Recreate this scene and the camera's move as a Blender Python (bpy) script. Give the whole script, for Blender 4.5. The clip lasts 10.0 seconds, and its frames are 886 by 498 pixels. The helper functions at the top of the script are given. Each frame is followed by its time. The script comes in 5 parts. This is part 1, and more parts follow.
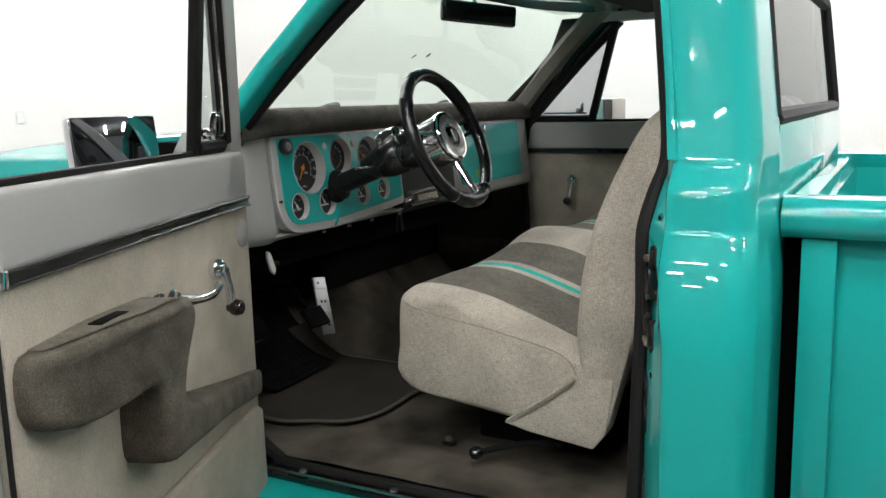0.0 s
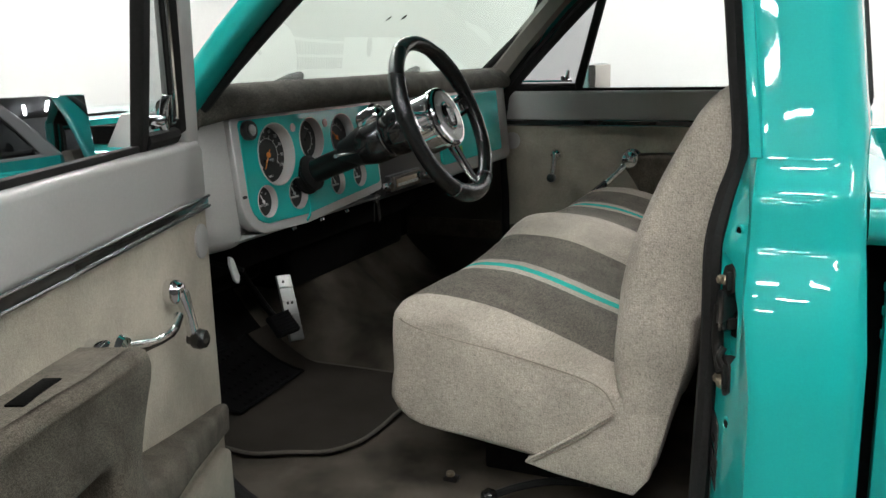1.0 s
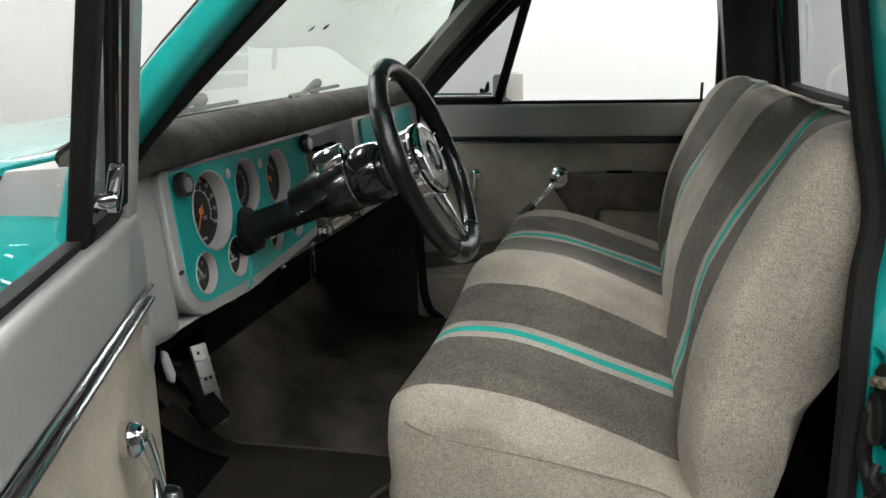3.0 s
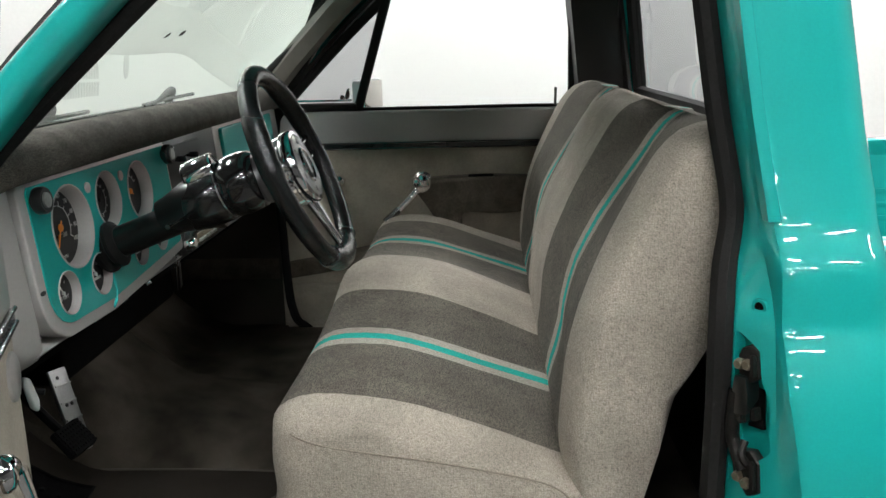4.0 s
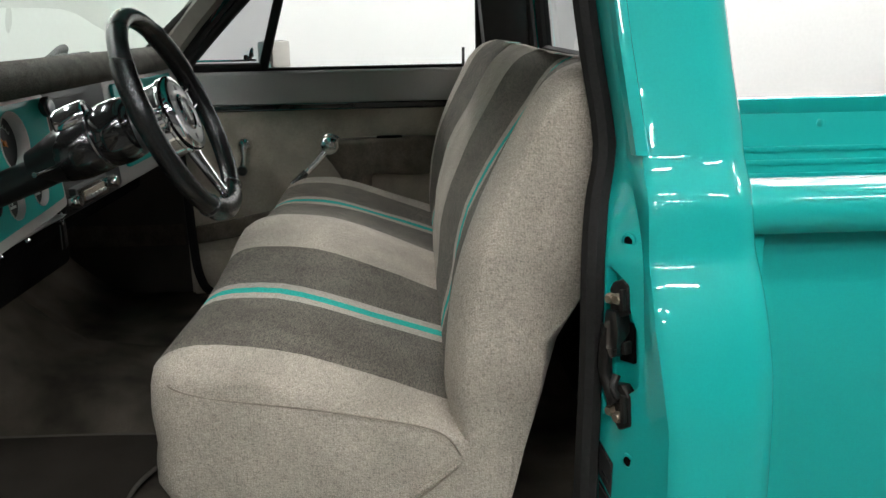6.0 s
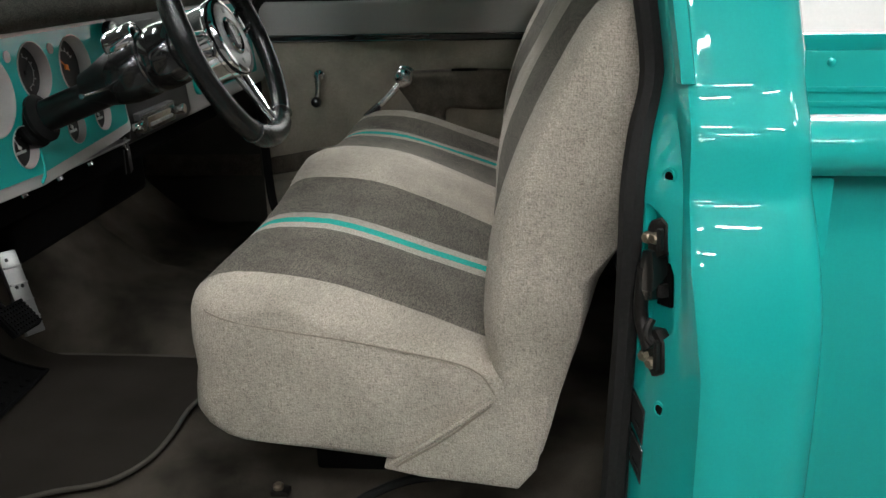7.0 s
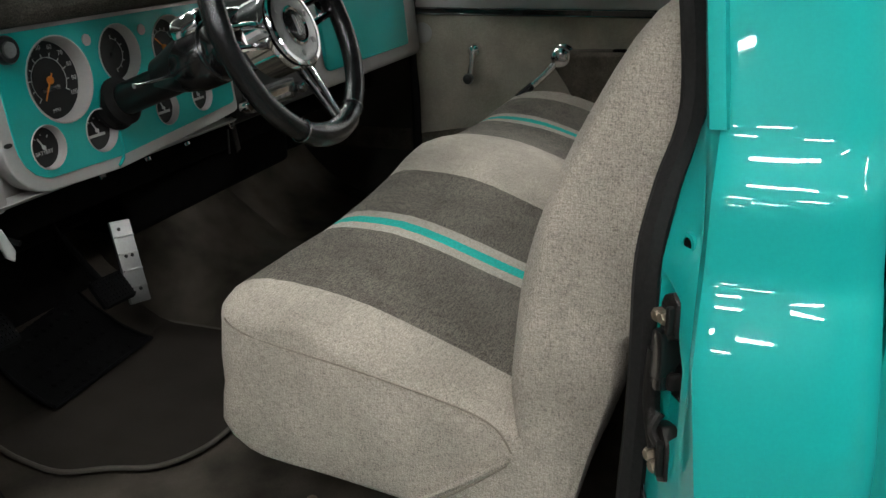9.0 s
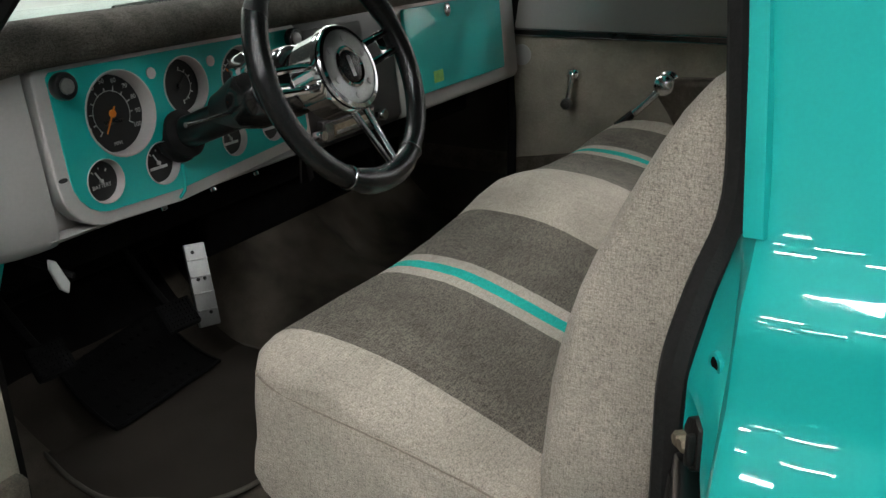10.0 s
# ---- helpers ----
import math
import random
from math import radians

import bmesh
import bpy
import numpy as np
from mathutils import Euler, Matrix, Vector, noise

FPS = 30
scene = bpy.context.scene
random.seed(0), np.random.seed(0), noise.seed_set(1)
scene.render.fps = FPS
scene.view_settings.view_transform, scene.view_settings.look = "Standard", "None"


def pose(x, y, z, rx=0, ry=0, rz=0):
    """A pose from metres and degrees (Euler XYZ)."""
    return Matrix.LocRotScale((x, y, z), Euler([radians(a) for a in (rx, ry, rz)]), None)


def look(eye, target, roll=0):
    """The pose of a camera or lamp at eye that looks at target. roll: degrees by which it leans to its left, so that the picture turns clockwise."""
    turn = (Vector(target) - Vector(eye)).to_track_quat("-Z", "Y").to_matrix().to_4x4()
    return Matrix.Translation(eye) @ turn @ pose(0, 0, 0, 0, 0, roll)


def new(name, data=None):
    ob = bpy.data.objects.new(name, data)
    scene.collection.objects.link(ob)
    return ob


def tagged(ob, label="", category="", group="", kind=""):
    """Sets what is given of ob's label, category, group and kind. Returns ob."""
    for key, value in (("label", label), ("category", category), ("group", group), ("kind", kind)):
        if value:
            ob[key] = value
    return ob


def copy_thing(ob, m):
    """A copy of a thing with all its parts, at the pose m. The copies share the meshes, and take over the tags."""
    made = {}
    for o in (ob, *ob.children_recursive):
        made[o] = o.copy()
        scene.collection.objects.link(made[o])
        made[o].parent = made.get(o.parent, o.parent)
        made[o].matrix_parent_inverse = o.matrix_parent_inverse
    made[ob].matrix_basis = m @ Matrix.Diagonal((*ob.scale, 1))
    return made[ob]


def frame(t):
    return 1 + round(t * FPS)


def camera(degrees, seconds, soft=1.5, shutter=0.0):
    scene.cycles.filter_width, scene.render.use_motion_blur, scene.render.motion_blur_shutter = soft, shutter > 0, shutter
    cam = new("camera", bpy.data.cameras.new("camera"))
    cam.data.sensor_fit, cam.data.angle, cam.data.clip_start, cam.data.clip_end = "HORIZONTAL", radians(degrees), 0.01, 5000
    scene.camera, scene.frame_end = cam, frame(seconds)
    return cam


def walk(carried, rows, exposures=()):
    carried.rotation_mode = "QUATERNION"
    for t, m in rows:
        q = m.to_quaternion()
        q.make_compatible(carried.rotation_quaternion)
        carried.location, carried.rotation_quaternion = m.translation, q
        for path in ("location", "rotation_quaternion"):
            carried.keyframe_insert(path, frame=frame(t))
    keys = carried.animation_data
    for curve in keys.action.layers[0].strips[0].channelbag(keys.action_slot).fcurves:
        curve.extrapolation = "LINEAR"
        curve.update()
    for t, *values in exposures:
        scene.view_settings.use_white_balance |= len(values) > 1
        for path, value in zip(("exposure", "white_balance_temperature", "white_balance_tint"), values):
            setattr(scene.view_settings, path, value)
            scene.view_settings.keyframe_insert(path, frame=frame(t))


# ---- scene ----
cam = camera(53.9, 10.0)
PATH = [
    (0, (-2.398, -0.371, 1.432), (-0.661, 0.564, 1.097), -1.4),
    (0.5, (-2.282, -0.229, 1.454), (-0.523, 0.641, 1.064), -1.4),
    (1, (-2.156, -0.111, 1.468), (-0.376, 0.692, 1.036), -1.4),
    (1.5, (-2.037, 0.024, 1.478), (-0.232, 0.755, 1.023), -1.5),
    (2, (-1.964, 0.134, 1.503), (-0.132, 0.79, 1.039), -1.4),
    (3.5, (-1.913, 0.314, 1.535), (0.016, 0.581, 1.079), -1.5),
    (4, (-1.925, 0.318, 1.534), (0.021, 0.416, 1.079), -1.5),
    (4.5, (-1.933, 0.311, 1.531), (0.014, 0.282, 1.075), -1.5),
    (5, (-1.94, 0.305, 1.516), (0.003, 0.19, 1.056), -1.5),
    (6.5, (-1.898, 0.202, 1.469), (0.019, 0.239, 0.9), -1.0),
    (7, (-1.878, 0.163, 1.459), (0.011, 0.335, 0.824), -1.2),
    (7.5, (-1.85, 0.118, 1.455), (0.003, 0.422, 0.768), -1.2),
    (8, (-1.81, 0.062, 1.464), (0.008, 0.498, 0.755), -1.3),
    (8.5, (-1.755, 0.008, 1.473), (0.029, 0.561, 0.758), -1.4),
    (9, (-1.664, -0.055, 1.497), (0.079, 0.613, 0.78), -1.3),
    (9.5, (-1.596, -0.097, 1.521), (0.097, 0.694, 0.809), -1.2),
    (10, (-1.531, -0.111, 1.542), (0.095, 0.812, 0.832), -1.3),
]
walk(cam, [(t, look(eye, target, roll)) for t, eye, target, roll in PATH], exposures=((0, 0.10), (2.0, 0.10), (5.0, 0.06), (7.0, 0.02), (8.5, -0.06), (10.0, -0.1)))


# ---- world and light ----
world = bpy.data.worlds.new("world")
scene.world = world
world.use_nodes = True
world.node_tree.nodes["Background"].inputs["Color"].default_value = (0.9, 0.95, 1.0, 1)
world.node_tree.nodes["Background"].inputs["Strength"].default_value = 0.02
LAMP = 102.0


# ---- materials ----
def mat(name, color, rough=0.5, metal=0.0, coat=0.0, coat_rough=0.03, var=0.08, scale=40.0, bump=0.0, bump_scale=400.0, stain=0.0,
        stain_scale=3.0, rvar=0.0, sheen=0.0, spec=0.5):
    """A surface with grain and stains at two scales."""
    m = bpy.data.materials.new(name)
    m.use_nodes = True
    nt = m.node_tree
    bsdf = nt.nodes["Principled BSDF"]
    N, L = nt.nodes.new, nt.links.new
    bsdf.inputs["Metallic"].default_value = metal
    bsdf.inputs["Roughness"].default_value = rough
    bsdf.inputs["Coat Weight"].default_value = coat
    bsdf.inputs["Coat Roughness"].default_value = coat_rough
    bsdf.inputs["Sheen Weight"].default_value = sheen
    bsdf.inputs["Specular IOR Level"].default_value = spec
    tc = N("ShaderNodeTexCoord")
    fine, wide = N("ShaderNodeTexNoise"), N("ShaderNodeTexNoise")
    for node, s, d in ((fine, scale, 4), (wide, stain_scale, 3)):
        node.inputs["Scale"].default_value, node.inputs["Detail"].default_value = s, d
        L(tc.outputs["Object"], node.inputs["Vector"])
    a = N("ShaderNodeMapRange")
    a.inputs["From Min"].default_value, a.inputs["From Max"].default_value = 0.3, 0.7
    a.inputs["To Min"].default_value, a.inputs["To Max"].default_value = 1 - var, 1 + var
    L(fine.outputs["Fac"], a.inputs["Value"])
    b = N("ShaderNodeMapRange")
    b.inputs["From Min"].default_value, b.inputs["From Max"].default_value = 0.35, 0.7
    b.inputs["To Min"].default_value, b.inputs["To Max"].default_value = 1 + stain * 0.4, 1 - stain
    L(wide.outputs["Fac"], b.inputs["Value"])
    mul = N("ShaderNodeMath")
    mul.operation = "MULTIPLY"
    L(a.outputs[0], mul.inputs[0])
    L(b.outputs[0], mul.inputs[1])
    vm = N("ShaderNodeVectorMath")
    vm.operation = "SCALE"
    vm.inputs[0].default_value = color
    L(mul.outputs[0], vm.inputs["Scale"])
    L(vm.outputs[0], bsdf.inputs["Base Color"])
    if rvar:
        r = N("ShaderNodeMapRange")
        r.inputs["To Min"].default_value, r.inputs["To Max"].default_value = max(0.02, rough - rvar), min(1, rough + rvar)
        L(wide.outputs["Fac"], r.inputs["Value"])
        L(r.outputs[0], bsdf.inputs["Roughness"])
    if bump:
        g, bp = N("ShaderNodeTexNoise"), N("ShaderNodeBump")
        g.inputs["Scale"].default_value, g.inputs["Detail"].default_value = bump_scale, 3
        L(tc.outputs["Object"], g.inputs["Vector"])
        bp.inputs["Strength"].default_value, bp.inputs["Distance"].default_value = bump, 0.002
        L(g.outputs["Fac"], bp.inputs["Height"])
        L(bp.outputs["Normal"], bsdf.inputs["Normal"])
    return m


def fabric(name, light, dark, threads=430.0, bump=0.6, stain=0.12, wide_scale=6.0, contrast=0.12):
    """Woven cloth: crossing threads of two tones with slubs, worn patches and lint."""
    m = bpy.data.materials.new(name)
    m.use_nodes = True
    nt = m.node_tree
    bsdf = nt.nodes["Principled BSDF"]
    N, L = nt.nodes.new, nt.links.new
    bsdf.inputs["Roughness"].default_value = 0.95
    bsdf.inputs["Specular IOR Level"].default_value = 0.15
    bsdf.inputs["Sheen Weight"].default_value = 0.04
    tc = N("ShaderNodeTexCoord")
    wide = N("ShaderNodeTexNoise")
    wide.inputs["Scale"].default_value, wide.inputs["Detail"].default_value = wide_scale, 6
    L(tc.outputs["Object"], wide.inputs["Vector"])
    total = None
    for stretch in ((0.12, 1.0, 1.0), (1.0, 0.12, 1.0), (1.0, 1.0, 0.12)):
        mp, nz = N("ShaderNodeMapping"), N("ShaderNodeTexNoise")
        mp.inputs["Scale"].default_value = stretch
        nz.inputs["Scale"].default_value, nz.inputs["Detail"].default_value = threads * 1.5, 2
        L(tc.outputs["Object"], mp.inputs["Vector"])
        L(mp.outputs[0], nz.inputs["Vector"])
        sm = N("ShaderNodeMath")
        sm.operation = "MULTIPLY_ADD"
        sm.inputs[1].default_value = 0.333
        sm.inputs[2].default_value = 0.0
        L(nz.outputs["Fac"], sm.inputs[0])
        if total is not None:
            L(total.outputs[0], sm.inputs[2])
        total = sm
    turn, knots = N("ShaderNodeMapping"), N("ShaderNodeTexVoronoi")
    turn.inputs["Rotation"].default_value = (0.35, 0.15, 0.3)
    turn.inputs["Scale"].default_value = (0.8, 1.0, 1.0)
    knots.inputs["Scale"].default_value, knots.inputs["Randomness"].default_value = threads * 1.4, 0.7
    L(tc.outputs["Object"], turn.inputs["Vector"])
    L(turn.outputs[0], knots.inputs["Vector"])
    mixf = N("ShaderNodeMath")
    mixf.operation = "MULTIPLY_ADD"
    mixf.inputs[1].default_value = -0.32
    L(knots.outputs["Distance"], mixf.inputs[0])
    L(total.outputs[0], mixf.inputs[2])
    ramp = N("ShaderNodeMapRange")
    ramp.inputs["From Min"].default_value, ramp.inputs["From Max"].default_value = 0.345 - contrast, 0.345 + contrast
    L(mixf.outputs[0], ramp.inputs["Value"])
    mix = N("ShaderNodeMix")
    mix.data_type = "RGBA"
    mix.inputs["A"].default_value, mix.inputs["B"].default_value = (*dark, 1), (*light, 1)
    L(ramp.outputs[0], mix.inputs["Factor"])
    b = N("ShaderNodeMapRange")
    b.inputs["From Min"].default_value, b.inputs["From Max"].default_value = 0.3, 0.7
    b.inputs["To Min"].default_value, b.inputs["To Max"].default_value = 1 - stain, 1 + stain
    L(wide.outputs["Fac"], b.inputs["Value"])
    vm = N("ShaderNodeVectorMath")
    vm.operation = "SCALE"
    L(mix.outputs["Result"], vm.inputs[0])
    L(b.outputs[0], vm.inputs["Scale"])
    L(vm.outputs[0], bsdf.inputs["Base Color"])
    bp = N("ShaderNodeBump")
    bp.inputs["Strength"].default_value, bp.inputs["Distance"].default_value = bump, 0.0015
    L(mixf.outputs[0], bp.inputs["Height"])
    L(bp.outputs["Normal"], bsdf.inputs["Normal"])
    return m


def glass(name, tint, rough=0.0, shine=0.05, edge=0.7):
    """Thin pane: mostly clear with a Fresnel shine."""
    m = bpy.data.materials.new(name)
    m.use_nodes = True
    nt = m.node_tree
    nt.nodes.remove(nt.nodes["Principled BSDF"])
    N, L = nt.nodes.new, nt.links.new
    tr, gl, mx, lw = N("ShaderNodeBsdfTransparent"), N("ShaderNodeBsdfGlossy"), N("ShaderNodeMixShader"), N("ShaderNodeLayerWeight")
    tr.inputs["Color"].default_value = (*tint, 1)
    gl.inputs["Roughness"].default_value = rough
    lw.inputs["Blend"].default_value = 0.5
    pw, sc = N("ShaderNodeMath"), N("ShaderNodeMath")
    pw.operation, sc.operation = "POWER", "MULTIPLY_ADD"
    pw.inputs[1].default_value = 5.0
    sc.inputs[1].default_value, sc.inputs[2].default_value = edge, shine
    L(lw.outputs["Facing"], pw.inputs[0])
    L(pw.outputs[0], sc.inputs[0])
    L(sc.outputs[0], mx.inputs[0])
    L(tr.outputs[0], mx.inputs[1])
    L(gl.outputs[0], mx.inputs[2])
    L(mx.outputs[0], nt.nodes["Material Output"].inputs["Surface"])
    return m


def glow(name, color, strength):
    m = bpy.data.materials.new(name)
    m.use_nodes = True
    b = m.node_tree.nodes["Principled BSDF"]
    b.inputs["Emission Color"].default_value = (*color, 1)
    b.inputs["Emission Strength"].default_value = strength
    return m


TEAL = mat("teal_paint", (0.006, 0.405, 0.37), 0.5, spec=0.2, coat=1.0, var=0.03, scale=300, stain=0.03, bump=0.03, bump_scale=30)
GREY = mat("grey_paint", (0.47, 0.45, 0.435), 0.38, coat=0.35, coat_rough=0.15, var=0.03, scale=200, stain=0.05, bump=0.04, bump_scale=60)
LIGHT = fabric("light_cloth", (0.585, 0.515, 0.435), (0.205, 0.180, 0.150), stain=0.16, wide_scale=9, contrast=0.19)
DARK = fabric("dark_cloth", (0.225, 0.198, 0.162), (0.046, 0.040, 0.033), stain=0.2, wide_scale=13, contrast=0.13)
PANEL = fabric("door_panel_cloth", (0.53, 0.472, 0.387), (0.34, 0.30, 0.243), threads=520, bump=0.25, stain=0.13, wide_scale=11, contrast=0.17)
PLUSH = fabric("dark_plush", (0.165, 0.141, 0.112), (0.062, 0.053, 0.042), threads=560, bump=0.7, stain=0.3, wide_scale=20)
TOPCLOTH = fabric("armrest_top_cloth", (0.235, 0.204, 0.165), (0.10, 0.087, 0.07), threads=560, bump=0.5, stain=0.25, wide_scale=20)
PAD = fabric("dash_pad_cloth", (0.15, 0.134, 0.113), (0.05, 0.045, 0.038), threads=500, bump=0.6, stain=0.3, wide_scale=20)
STRIPE_TEAL = fabric("teal_stripe_cloth", (0.012, 0.47, 0.40), (0.006, 0.30, 0.25))
STRIPE_LIGHT = fabric("pale_stripe_cloth", (0.53, 0.465, 0.40), (0.30, 0.262, 0.222))
SEAM = mat("seam_thread", (0.26, 0.225, 0.182), 1.0, var=0.2, scale=500, spec=0.1)
CARPET = mat("carpet", (0.105, 0.090, 0.072), 1.0, var=0.35, scale=900, bump=0.9, bump_scale=700, stain=0.6, stain_scale=6.5, spec=0.1)
MAT_CARPET = mat("mat_carpet", (0.038, 0.032, 0.026), 1.0, var=0.3, scale=1000, bump=0.8, bump_scale=800, stain=0.22, stain_scale=6, spec=0.1)
EDGING = mat("mat_edging", (0.095, 0.083, 0.068), 0.9, var=0.2, scale=600, bump=0.5)
RUBBER = mat("black_rubber", (0.007, 0.0068, 0.0068), 0.7, spec=0.25, var=0.2, scale=120, bump=0.2, stain=0.2, rvar=0.1)
SEAL = mat("door_seal_rubber", (0.013, 0.012, 0.0115), 0.75, spec=0.25, var=0.2, scale=200, bump=0.3)
BLACK = mat("black_paint", (0.006, 0.006, 0.006), 0.28, coat=0.6, var=0.1, bump=0.05, stain=0.2, rvar=0.08)
ADAPTER = mat("dull_adapter_metal", (0.15, 0.15, 0.15), 0.38, 0.9, var=0.08)
GLOSS = mat("polished_black", (0.012, 0.012, 0.012), 0.12, coat=0.8, var=0.05)
LEATHER = mat("black_leather", (0.007, 0.007, 0.007), 0.25, var=0.2, scale=300, bump=0.2, bump_scale=600, rvar=0.08)
WORN_CHROME = mat("worn_chrome", (0.78, 0.78, 0.78), 0.2, 1.0, var=0.06, bump=0.03, stain=0.1, rvar=0.06)
CHROME = mat("chrome", (0.82, 0.82, 0.83), 0.07, 1.0, var=0.02, bump=0.02, bump_scale=80, stain=0.05)
ALU = mat("brushed_aluminium", (0.42, 0.42, 0.41), 0.38, 1.0, var=0.08, scale=300, bump=0.05, stain=0.15, rvar=0.1)
TRIM = mat("trim_metal", (0.35, 0.35, 0.36), 0.22, 1.0, var=0.05)
DIAL = mat("dial_black", (0.012, 0.012, 0.012), 0.5, var=0.05)
DIALW = mat("dial_white", (0.55, 0.55, 0.53), 0.6, var=0.05)
NEEDLE = mat("needle_orange", (0.75, 0.22, 0.02), 0.5)
CHARCOAL = mat("dash_charcoal", (0.03, 0.0285, 0.028), 0.4, coat=0.2, coat_rough=0.2, var=0.06, stain=0.1, bump=0.05)
HEEL = mat("heel_pad_rubber", (0.004, 0.004, 0.004), 0.9, var=0.2, spec=0.1, bump=0.3)
STEEL = mat("worn_steel", (0.018, 0.0155, 0.014), 0.5, 0.5, var=0.35, scale=120, bump=0.4, stain=0.4)
BRASSY = mat("plated_steel", (0.27, 0.22, 0.16), 0.5, 0.8, var=0.25, scale=150, bump=0.3, stain=0.3)
WHITE_PLASTIC = mat("white_plastic", (0.72, 0.72, 0.70), 0.4, var=0.05)
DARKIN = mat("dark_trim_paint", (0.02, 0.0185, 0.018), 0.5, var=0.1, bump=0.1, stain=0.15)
PALE = mat("pale_dash_paint", (0.62, 0.61, 0.58), 0.5, var=0.03, scale=80, stain=0.05)
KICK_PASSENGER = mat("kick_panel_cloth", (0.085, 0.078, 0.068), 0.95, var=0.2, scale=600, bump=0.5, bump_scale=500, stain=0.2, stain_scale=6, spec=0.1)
# Driver kick panel: footwell shade put into the colour, darker than the passenger's.
KICK = mat("kick_panel_shaded", (0.012, 0.011, 0.010), 1.0, var=0.3, scale=800, bump=0.7, bump_scale=600, stain=0.25, stain_scale=5, spec=0.1)
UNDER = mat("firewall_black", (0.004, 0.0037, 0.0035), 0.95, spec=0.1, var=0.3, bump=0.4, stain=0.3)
DARKWALL = mat("far_wall_grey", (0.06, 0.06, 0.06), 0.7, var=0.04, scale=10, stain=0.08, stain_scale=0.6)
GLASS = glass("clear_glass", (0.86, 0.88, 0.87))
TINT = glass("tinted_glass", (0.52, 0.53, 0.54))
SCREEN_GLASS = glass("green_tint_windshield", (0.80, 0.89, 0.83), shine=0.11)
MIRROR = mat("mirror_glass", (0.85, 0.86, 0.86), 0.015, 1.0, var=0.01)
BEIGE_MIRROR = mat("hazy_mirror_glass", (0.50, 0.475, 0.44), 0.05, 1.0, var=0.02)
DARK_MIRROR = mat("dark_mirror_glass", (0.30, 0.31, 0.33), 0.015, 1.0, var=0.01)
WALL = mat("white_wall_paint", (0.81, 0.795, 0.775), 0.7, var=0.02, scale=30, bump=0.05, bump_scale=120, stain=0.03, stain_scale=0.7)
FLOOR = mat("polished_floor", (0.14, 0.136, 0.13), 0.13, var=0.06, scale=20, stain=0.12, stain_scale=0.9, rvar=0.05, bump=0.02)
CEIL = mat("ceiling_dark", (0.05, 0.05, 0.052), 0.8, var=0.15, stain=0.2, stain_scale=1.0)
TUBE = glow("lamp_tube", (0.965, 0.985, 0.975), LAMP)


# ---- building helpers ----
def mesh_of(name, bm, material, angle=40):
    bmesh.ops.recalc_face_normals(bm, faces=bm.faces)
    me = bpy.data.meshes.new(name)
    for f in bm.faces:
        f.smooth = True
    bm.to_mesh(me)
    bm.free()
    for m in material if isinstance(material, (list, tuple)) else (material,):
        me.materials.append(m)
    me.set_sharp_from_angle(angle=radians(angle))
    return me


def thing(name, label, category, group="", kind="", at=(0, 0, 0)):
    ob = tagged(new(name), label, category, group, kind)
    ob.location = at
    ob.empty_display_size = 0.05
    return ob


def part(name, bm, material, parent, label="", angle=40):
    ob = new(name, mesh_of(name, bm, material, angle))
    ob.parent = parent
    if parent is not None and parent.type == "EMPTY" and parent.parent is None:
        ob.matrix_parent_inverse = Matrix.Translation(parent.location).inverted()
    if label:
        tagged(ob, label)
    return ob


def soft(bm, w, seg=2, angle=35):
    """Rounds the hard edges."""
    bmesh.ops.remove_doubles(bm, verts=bm.verts, dist=1e-5)
    edges = [e for e in bm.edges if len(e.link_faces) == 2 and e.calc_face_angle(0) > radians(angle)]
    bmesh.ops.bevel(bm, geom=edges, offset=w, segments=seg, affect="EDGES", profile=0.6, clamp_overlap=True)
    return bm


def box(lo, hi, bevel=0.0, bm=None, m=None, seg=2):
    own = bmesh.new()
    bmesh.ops.create_cube(own, size=1)
    for v in own.verts:
        v.co = Vector([lo[i] + (v.co[i] + 0.5) * (hi[i] - lo[i]) for i in range(3)])
    if bevel:
        soft(own, bevel, seg)
    if m is not None:
        own.transform(m)
    return join(bm, own)


def join(bm, own):
    if bm is None:
        return own
    me = bpy.data.meshes.new("tmp")
    own.to_mesh(me)
    own.free()
    bm.from_mesh(me)
    bpy.data.meshes.remove(me)
    return bm


def loft(rings, bm=None, closed=True, caps=True, mats=None):
    """Skins rings of equal count. mats: a slot for each gap between rings."""
    own = bmesh.new()
    vs = [[own.verts.new(p) for p in ring] for ring in rings]
    n = len(rings[0])
    for k, (a, b) in enumerate(zip(vs, vs[1:])):
        for i in range(n if closed else n - 1):
            j = (i + 1) % n
            f = own.faces.new((a[i], a[j], b[j], b[i]))
            if mats:
                f.material_index = mats[k]
    if caps and closed:
        a, b = own.faces.new(vs[0][::-1]), own.faces.new(vs[-1])
        if mats:
            a.material_index, b.material_index = mats[0], mats[-1]
    return join(bm, own)


